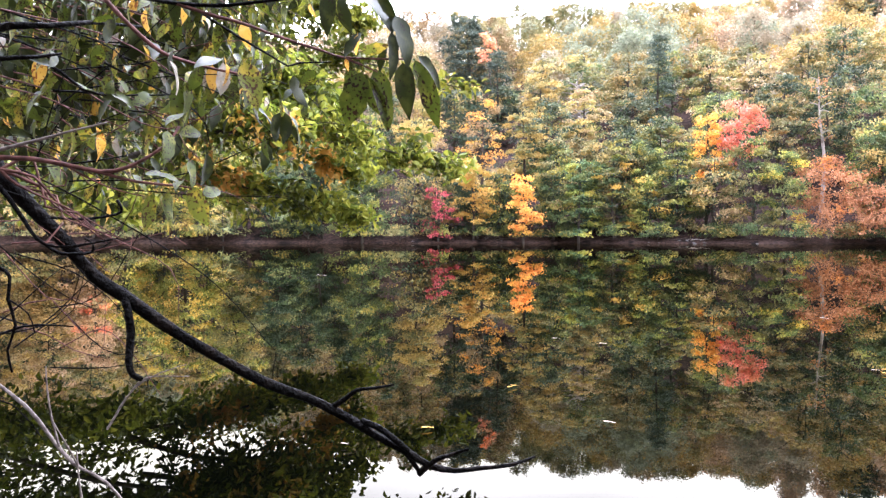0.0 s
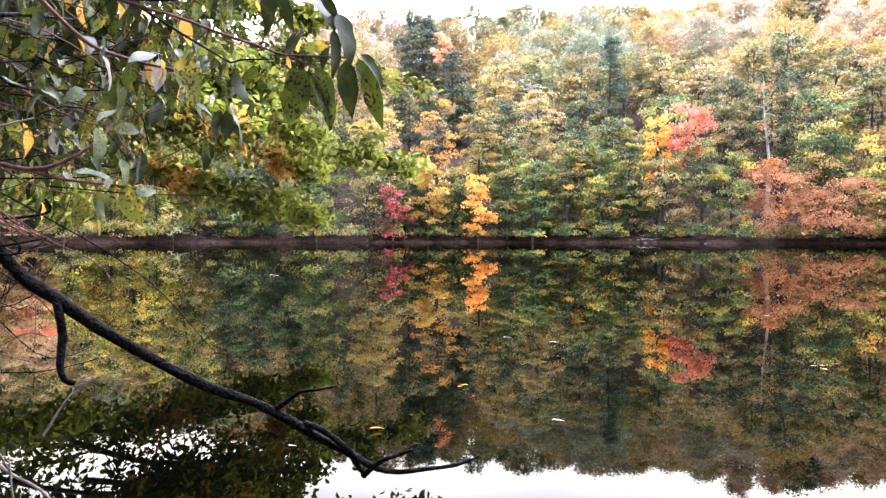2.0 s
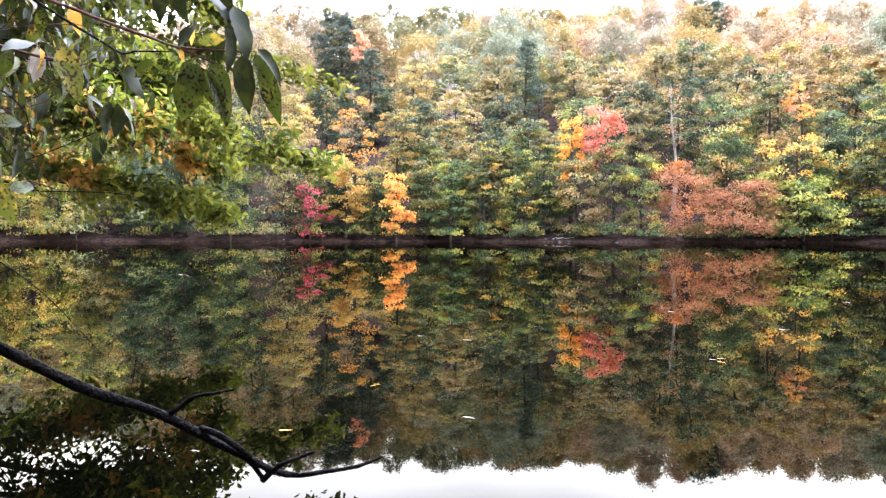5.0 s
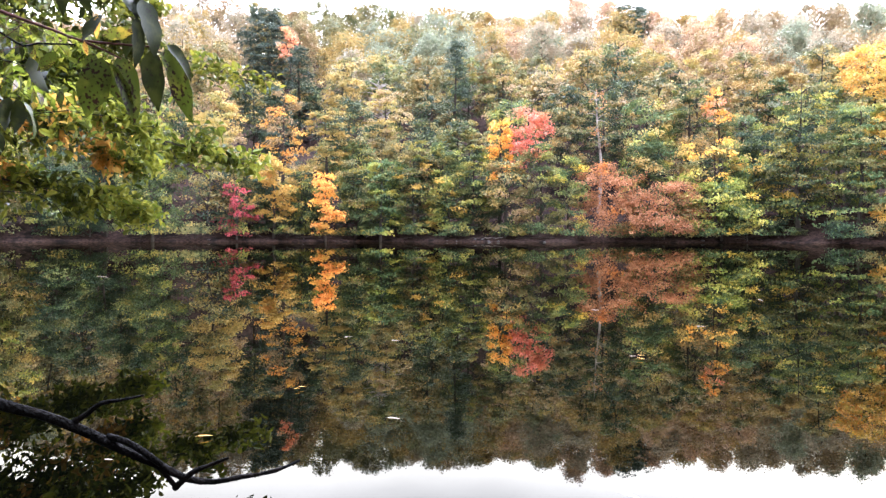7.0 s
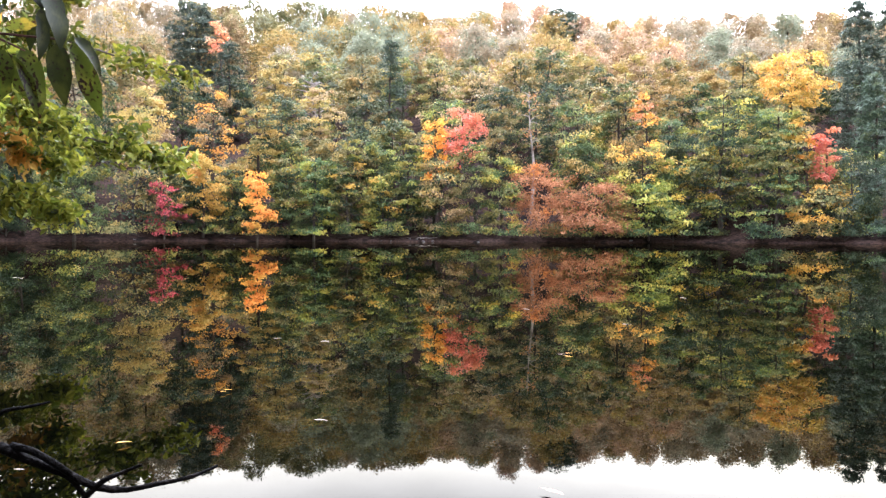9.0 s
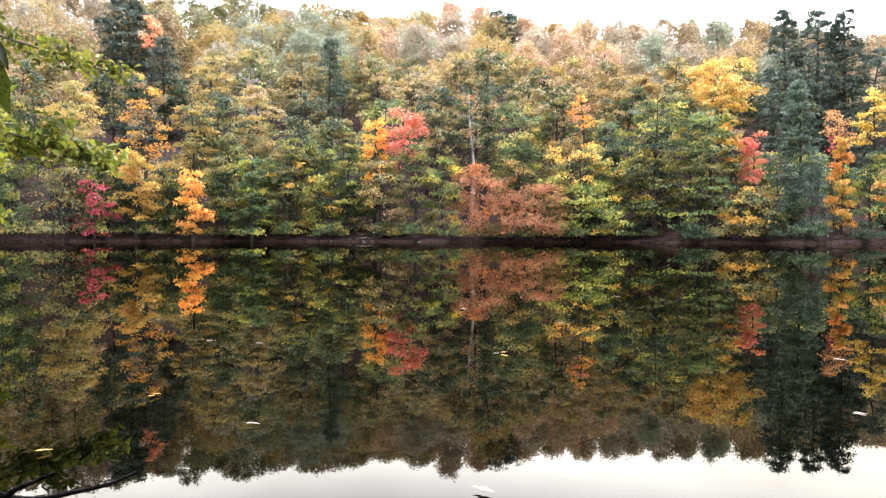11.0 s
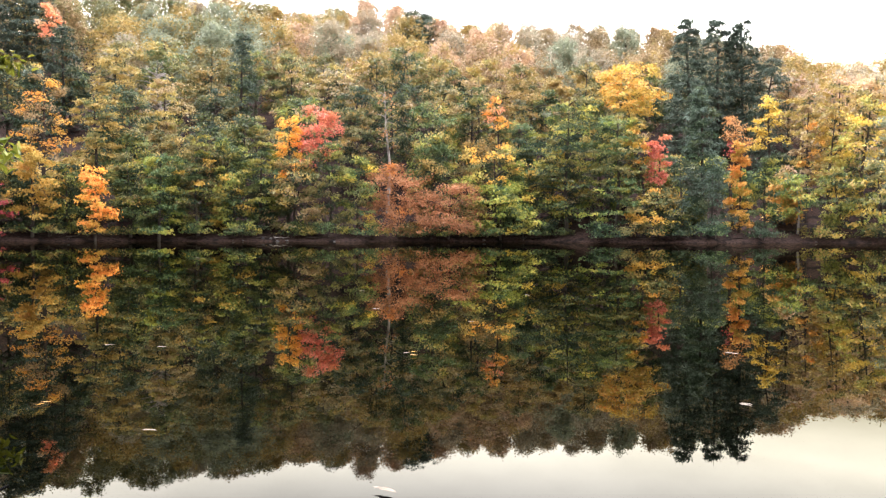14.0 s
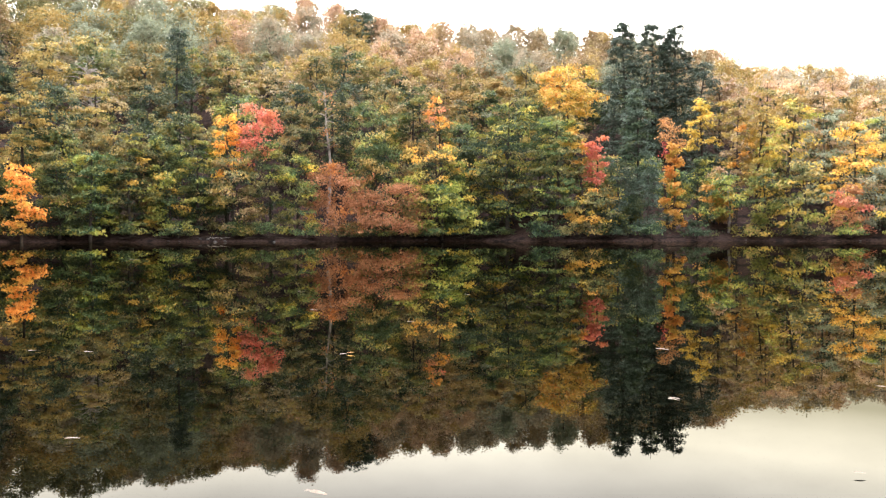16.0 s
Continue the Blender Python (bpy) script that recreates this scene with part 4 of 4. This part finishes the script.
twig([(-0.617, 1, 0.8), (-0.594, 1, 0.808), (-0.549, 1, 0.819), (-0.503, 1, 0.831), (-0.45, 1, 0.844)], 0.0035, TWIG_GREY, 3, 0.07, SPOT, 0.6)
twig([(-0.503, 1, 0.785), (-0.466, 1, 0.765), (-0.435, 1, 0.753), (-0.401, 1, 0.745)], 0.002, TWIG_RED)
twig([(-0.576, 1.05, 0.798), (-0.521, 1.05, 0.794), (-0.465, 1.05, 0.802), (-0.445, 1.05, 0.805)], 0.0022, WET_BARK, 2, 0.05)
for spec in (((-0.396, 1, 0.747), 0.05, L_TURN, 90, 80, 10), ((-0.379, 1, 0.747), 0.055, L_TURN, 30, 72, 30), ((-0.367, 1, 0.751), 0.042, L_GREEN, 150, 80, 0), ((-0.338, 1, 0.759), 0.058, L_TURN, -40, 62, 60),
             ((-0.324, 1.1, 0.947), 0.05, L_PALE, 90, 85, 0), ((-0.317, 1.09, 0.944), 0.04, L_GOLD, 60, 80, 60), ((-0.384, 1.05, 0.938), 0.045, L_PALE, 30, 60, 20), ((-0.293, 1.1, 0.948), 0.075, L_TURN, -30, 66, 30),
             ((-0.291, 1.12, 0.951), 0.072, L_GREEN, 60, 80, 0), ((-0.378, 1.1, 0.919), 0.075, L_GREEN, 20, 84, 20), ((-0.388, 1.1, 0.915), 0.065, L_GREEN, 120, 80, 0), ((-0.296, 1.4, 0.924), 0.06, L_DARK, 80, 80, 0),
             ((-0.306, 1.4, 0.924), 0.055, L_DARK, 170, 70, 30), ((-0.285, 1.4, 0.918), 0.06, L_GREEN, 0, 60, 0), ((-0.349, 1.1, 0.815), 0.05, L_DARK, 60, 84, 0), ((-0.474, 1.02, 0.841), 0.045, L_GOLD, 60, 70, 0)):
    hang_leaf(*spec)
for k in range(5):
    w = rng.normal(0, 0.012, (4, 3))
    limb("twig", [(-0.594, 1, 0.781), np.array((-0.56, 1, 0.765)) + np.array(w[0]), np.array((-0.523, 1, 0.737)) + np.array(w[1]), np.array((-0.481, 1, 0.709)) + np.array(w[2]), np.array((-0.44, 1, 0.692)) + np.array(w[3])],
         (0.003, 0.0018, 0.0008), TWIG_RED, 0.08, 5)
for k in range(26):
    root = np.array((-0.72, 1.15, 0.638)) + np.array((0, rng.uniform(-0.15, 0.3), rng.uniform(-0.2, 0.2)))
    bend = root + (rng.uniform(0.06, 0.12), rng.normal(0, 0.03), rng.normal(0, 0.05))
    tip = bend + (rng.uniform(0.01, 0.10), rng.normal(0, 0.03), rng.normal(0, 0.06))
    tip2 = tip + (rng.uniform(0.0, 0.05), rng.normal(0, 0.03), rng.normal(0, 0.05))
    limb("twig", [root, bend, tip, tip2], (0.0016, 0.0006), WET_BARK if k % 3 else TWIG_RED, 0.08, 4)
for k in range(14):
    root = np.array((-0.74, 1.2, 0.845)) + np.array((0, rng.uniform(-0.1, 0.5), rng.uniform(-0.06, 0.25)))
    bend = root + (rng.uniform(0.08, 0.25), rng.normal(0, 0.03), rng.normal(0, 0.05))
    tip = bend + (rng.uniform(0.05, 0.25), rng.normal(0, 0.03), rng.normal(-0.02, 0.08))
    tip2 = tip + (rng.uniform(0.02, 0.12), rng.normal(0, 0.05), rng.normal(0, 0.09))
    limb("twig", [root, bend, tip, tip2], (0.002, 0.0006), WET_BARK if k % 2 else TWIG_RED, 0.08, 4)
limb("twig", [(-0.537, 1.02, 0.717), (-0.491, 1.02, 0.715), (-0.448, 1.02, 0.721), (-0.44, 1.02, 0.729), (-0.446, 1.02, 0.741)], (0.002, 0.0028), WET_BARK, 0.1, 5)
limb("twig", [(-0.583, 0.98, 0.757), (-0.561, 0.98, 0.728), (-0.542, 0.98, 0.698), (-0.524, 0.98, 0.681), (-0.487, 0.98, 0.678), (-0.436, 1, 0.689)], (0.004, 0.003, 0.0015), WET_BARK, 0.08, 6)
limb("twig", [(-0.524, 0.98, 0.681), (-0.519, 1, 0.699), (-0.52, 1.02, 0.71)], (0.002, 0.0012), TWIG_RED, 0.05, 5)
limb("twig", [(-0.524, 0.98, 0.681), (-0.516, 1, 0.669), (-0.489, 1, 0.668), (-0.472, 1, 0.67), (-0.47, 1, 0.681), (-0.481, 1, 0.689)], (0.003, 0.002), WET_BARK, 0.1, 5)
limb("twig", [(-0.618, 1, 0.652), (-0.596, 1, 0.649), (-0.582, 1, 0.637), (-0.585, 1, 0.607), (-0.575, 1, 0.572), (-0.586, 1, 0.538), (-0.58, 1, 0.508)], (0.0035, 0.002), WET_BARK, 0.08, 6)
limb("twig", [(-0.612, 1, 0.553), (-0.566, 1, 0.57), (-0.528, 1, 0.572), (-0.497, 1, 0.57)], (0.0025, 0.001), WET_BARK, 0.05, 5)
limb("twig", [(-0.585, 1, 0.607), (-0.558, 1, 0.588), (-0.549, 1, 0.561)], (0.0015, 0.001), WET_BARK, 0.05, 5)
# fine leafy growth of the near tree, deeper in
def leaf_cloud(places, sizes, yaws, pitches, rolls):
    """Many leaves of the near tree in one mesh, with a slot each."""
    V0, F0 = blade(0.3, 0.3, 0.21, 5)
    pieces = []
    for p, s, a, b, c in zip(places, sizes, yaws, pitches, rolls):
        m = np.array(pose(0, 0, 0, 0, b, a) @ pose(0, 0, 0, c, 0, 0))[:3, :3] * (s / SPAN)
        pieces.append((V0 @ m.T + p - BASE, F0))
    return (*joined(pieces), len(F0))


NEAR_MIX = [L_GREEN, L_TURN, L_DARK, L_GOLD, L_PALE]
many = {"p": [], "m": []}
for k in range(310):
    d = rng.uniform(1.25, 2.0) if k < 26 else rng.uniform(1.5, 3.2)
    s = d / 1317
    x0 = rng.uniform(-80, 430 if k < 220 else 300)
    y0 = rng.uniform(-40, 300 - max(0, x0 - 150) * 0.5 if k < 220 else 110)
    a = np.array([(x0 - 784) * s, d, EYE + (420.5 - y0) * s])
    end = a + np.array([rng.uniform(0.02, 0.2), rng.uniform(-0.1, 0.15), rng.uniform(-0.12, 0.1)]) * d * 0.6
    pts = [a - (0.1 * d, 0, -0.04 * d), (a + end) / 2 + (0, 0, 0.02), end]
    if k < 26:
        twig(pts, 0.0026, TWIG_RED if k % 2 else WET_BARK, 6, 0.075, [L_GREEN, L_GREEN, L_TURN, L_DARK, L_DARK] if k % 4 else [L_TURN, L_GREEN, L_DARK])
        continue
    limb("twig", pts, (0.0026, 0.001), TWIG_RED if k % 2 else WET_BARK, 0.08, 5, step=0.04)
    line = glide(pts, 0.02)
    for i in range(12):
        many["p"].append(line[int(rng.uniform(0.2, 0.99) * len(line))] + rng.normal(0, 0.02, 3))
        many["m"].append(rng.choice(5, p=(0.42, 0.20, 0.32, 0.04, 0.02)))
n = len(many["p"])
V, F, per = leaf_cloud(many["p"], rng.uniform(0.04, 0.068, n), rng.uniform(0, 360, n), rng.uniform(25, 85, n), rng.uniform(-60, 60, n))
part("foliage", mesh("foliage", V, F, NEAR_MIX, np.repeat(many["m"], per), True), near_tree, kind="stuff")

# dead sticks standing in the shallows by the near bank
def dead_stick(label, *runs):
    ob = tagged(new("dead_branch"), label, "branch")
    ob.location = runs[0][0][0]
    for pts, radii in runs:
        V, F = tube(glide(np.array(pts) - np.array(runs[0][0][0]), 0.03), radii, 6, 0.08)
        part("stick", mesh("stick", V, F, [TWIG_GREY], smooth=True), ob)


dead_stick("weathered grey dead branch leaning out of the water",
           ([(-0.726, 1.7, 0.074), (-0.782, 1.72, 0.122), (-0.873, 1.75, 0.157), (-0.93, 1.77, 0.205), (-1, 1.8, 0.268), (-1.105, 1.85, 0.322), (-1.221, 1.9, 0.373)], (0.0032, 0.0046, 0.004)),
           ([(-0.911, 1.76, 0.194), (-0.923, 1.75, 0.264), (-0.928, 1.74, 0.333), (-0.925, 1.73, 0.39)], (0.003, 0.0015)),
           ([(-0.86, 1.75, 0.149), (-0.871, 1.72, 0.205), (-0.897, 1.7, 0.274)], (0.003, 0.0015)),
           ([(-0.829, 1.7, 0.087), (-0.835, 1.7, 0.133), (-0.84, 1.7, 0.198)], (0.003, 0.0015)))
dead_stick("thin dead twig reaching over the water",
           ([(-0.996, 2.2, 0.121), (-0.92, 2.2, 0.238), (-0.836, 2.2, 0.289), (-0.76, 2.2, 0.314)], (0.004, 0.0012)), ([(-0.92, 2.2, 0.238), (-0.878, 2.2, 0.275), (-0.752, 2.2, 0.279)], (0.003, 0.0015)))

# ---- the leafy boughs farther along the near shore ----
FOOT = np.array([-5.7, 8.1, 0.15])
overhang = tagged(new("overhanging_tree"), "leafy green tree with turning boughs overhanging the water", "tree")
overhang.location = FOOT
V, F = tube(glide([(0, 0, -0.2), (0.15, 0.05, 1.0), (0.1, 0.1, 2.4), (-0.1, 0.1, 4.6)], 0.2), (0.14, 0.11, 0.08), 12, 0.03)
part("trunk", mesh("trunk", V, F, [BARK], smooth=True), overhang)
BOUGHS = [((-5.6, 8.2, 1.5), (-3.4, 8.3, 2.1), (-1.6, 8.4, 1.9), (0.12, 8.45, 1.47)), ((-5.6, 8.2, 1.2), (-3.6, 8.5, 1.5), (-2.2, 8.6, 1.25), (-0.95, 8.6, 0.93)),
          ((-5.6, 8.2, 2.2), (-3.4, 8.6, 2.5), (-1.5, 8.7, 2.8), (0.25, 8.7, 2.42)), ((-3.4, 8.6, 2.5), (-2.6, 8.9, 3.1), (-1.8, 9.0, 3.5), (-0.9, 9.0, 3.3)),
          ((-5.6, 8.2, 1.9), (-4.0, 7.6, 2.2), (-2.6, 7.4, 2.1), (-1.4, 7.3, 1.8)), ((-5.6, 8.2, 1.2), (-4.8, 7.6, 1.4), (-3.9, 7.2, 1.2), (-3.0, 7.0, 0.95)),
          ((-5.6, 8.2, 1.4), (-4.6, 9.2, 1.7), (-3.6, 9.6, 1.6), (-2.4, 9.8, 1.4)), ((-5.6, 8.2, 2.0), (-5.6, 9.6, 2.4), (-4.6, 10.6, 2.4), (-3.0, 11.0, 1.9)),
          ((-3.4, 8.3, 2.1), (-2.6, 8.0, 2.2), (-1.8, 7.9, 2.1), (-0.9, 7.9, 1.75)), ((-3.6, 8.5, 1.6), (-2.8, 8.7, 1.9), (-2.0, 8.9, 1.9), (-1.0, 9.0, 1.5)),
          ((-3.4, 8.6, 2.5), (-2.6, 8.2, 2.6), (-1.9, 8.0, 2.5), (-1.1, 8.0, 2.1)), ((-3.4, 8.4, 2.0), (-2.9, 9.2, 2.3), (-2.2, 9.8, 2.3), (-1.2, 10.0, 1.9)),
          ((-5.6, 8.2, 2.4), (-4.6, 9.4, 2.8), (-3.4, 10.4, 2.9), (-1.8, 10.8, 2.6)), ((-5.6, 8.2, 2.2), (-4.4, 8.6, 2.4), (-3.0, 8.8, 2.6), (-1.3, 8.8, 2.3))]
for b, pts in enumerate(BOUGHS):
    line = glide(np.array(pts), 0.1)
    V, F = tube(line - FOOT, (0.04, 0.02, 0.006), 7, 0.04)
    arm = part("bough", mesh("bough", V, F, [BARK], smooth=True), overhang)
    wood, LC, LN, LD, LS = [], [], [], [], []
    for k in range(60):
        u = 0.12 + 0.88 * k / 59
        p = line[int(u * (len(line) - 1))]
        reach = (1.05 - 0.55 * u) * rng.uniform(0.5, 1)
        end = p + np.array([rng.uniform(0.1, 0.6), rng.normal(0, 0.55), rng.uniform(-0.75, 0.45)]) * reach
        end[2] = max(end[2], 0.92 + 0.25 * max(0, end[0] + 1.0))
        if u > 0.97:
            end = p + np.array([0.12, 0, -0.02])
        wood.append(tube(glide([p, (p + end) / 2 + (0, 0, 0.05), end], 0.12) - FOOT, (0.007, 0.002), 4))
        n = int(rng.integers(24, 44) * (0.6 if p[0] < -3.0 else 1.55) * (0.45 if 1.75 < p[2] < 2.35 else 0.4 if p[2] > 2.0 and p[0] > -1.0 else 1))
        w = rng.uniform(0.1, 1.05, n)
        c = p + (end - p) * w[:, None] + rng.normal(0, 0.075, (n, 3))
        LC.append(c)
        LN.append(unit(np.array([0, -0.2, 0.7]) + rng.normal(0, 0.6, (n, 3))))
        LD.append((end - p)[None] + rng.normal(0, 0.4, (n, 3)) - (0, 0, 0.35))
        turning = -2.8 < end[0] < -1.1 and 1.1 < end[2] < 1.85 and rng.uniform() < 0.33
        LS.append(np.full(n, 2 if turning else 1 if rng.uniform() < (0.6 if end[0] > -1.2 or end[2] < 1.25 else 0.4 if end[0] > -2.6 else 0.1) else 0))
    V, F = joined(wood)
    part("sprig", mesh("sprig", V, F, [BARK]), arm, kind="stuff")
    LC, LN, LD, LS = np.vstack(LC), np.vstack(LN), np.vstack(LD), np.concatenate(LS)
    n = len(LC)
    L = 0.106 * rng.uniform(0.55, 1.25, n)
    V, F = leaf_hex(LC - FOOT, LN, LD, L, L * rng.uniform(0.45, 0.62, n))
    part("foliage", mesh("foliage", V, F, [F_GREEN, F_LIME, F_TURN], np.tile(LS, 2)), arm, kind="stuff")

# ---- leaves afloat ----
def afloat(x, y, size, mat, turn):
    me = BLADES[mat.name][int(rng.integers(3))]
    ob = tagged(new("floating_leaf", me), "pale fallen leaf floating on still water", "leaf", "fallen leaves afloat")
    ob.matrix_world = Matrix.Translation((x, y, 0.012)) @ pose(0, 0, 0, 0, 0, turn) @ Matrix.Diagonal((size / SPAN, size / SPAN * 0.8, size / SPAN * 0.25, 1))


afloat(0.59, 2.74, 0.050, L_AFLOAT, -17)
afloat(0.73, 5.00, 0.070, L_AFLOAT, 26)
afloat(1.00, 4.78, 0.060, L_AFLOAT, -30)
afloat(0.31, 3.41, 0.035, L_GOLD, 7)
afloat(3.39, 4.95, 0.080, L_AFLOAT, -9)
afloat(3.19, 6.30, 0.080, L_AFLOAT, -53)
afloat(1.04, 1.78, 0.060, L_AFLOAT, -64)
afloat(4.05, 8.45, 0.080, L_AFLOAT, 0)
afloat(5.35, 23.02, 0.250, L_AFLOAT, -15)
afloat(2.76, 1.94, 0.050, L_AFLOAT, -60)
afloat(3.85, 2.87, 0.080, L_AFLOAT, -64)
afloat(2.39, 1.00, 0.035, L_AFLOAT, -42)
afloat(2.19, 3.80, 0.050, L_AFLOAT, 5)
afloat(0.29, 3.37, 0.030, L_GOLD, 21)
afloat(3.75, 1.55, 0.060, L_AFLOAT, -52)
afloat(2.20, 3.74, 0.050, L_GOLD, -46)
afloat(2.78, 1.95, 0.050, L_AFLOAT, -60)
afloat(-2.29, 13.46, 0.200, L_AFLOAT, -7)
afloat(2.25, 3.82, 0.050, L_GOLD, 1)
afloat(-0.08, 2.65, 0.050, L_GOLD, 15)
afloat(5.45, 6.91, 0.080, L_AFLOAT, -72)
afloat(-0.34, 2.45, 0.030, L_AFLOAT, -20)
afloat(1.03, 1.79, 0.030, L_AFLOAT, -44)
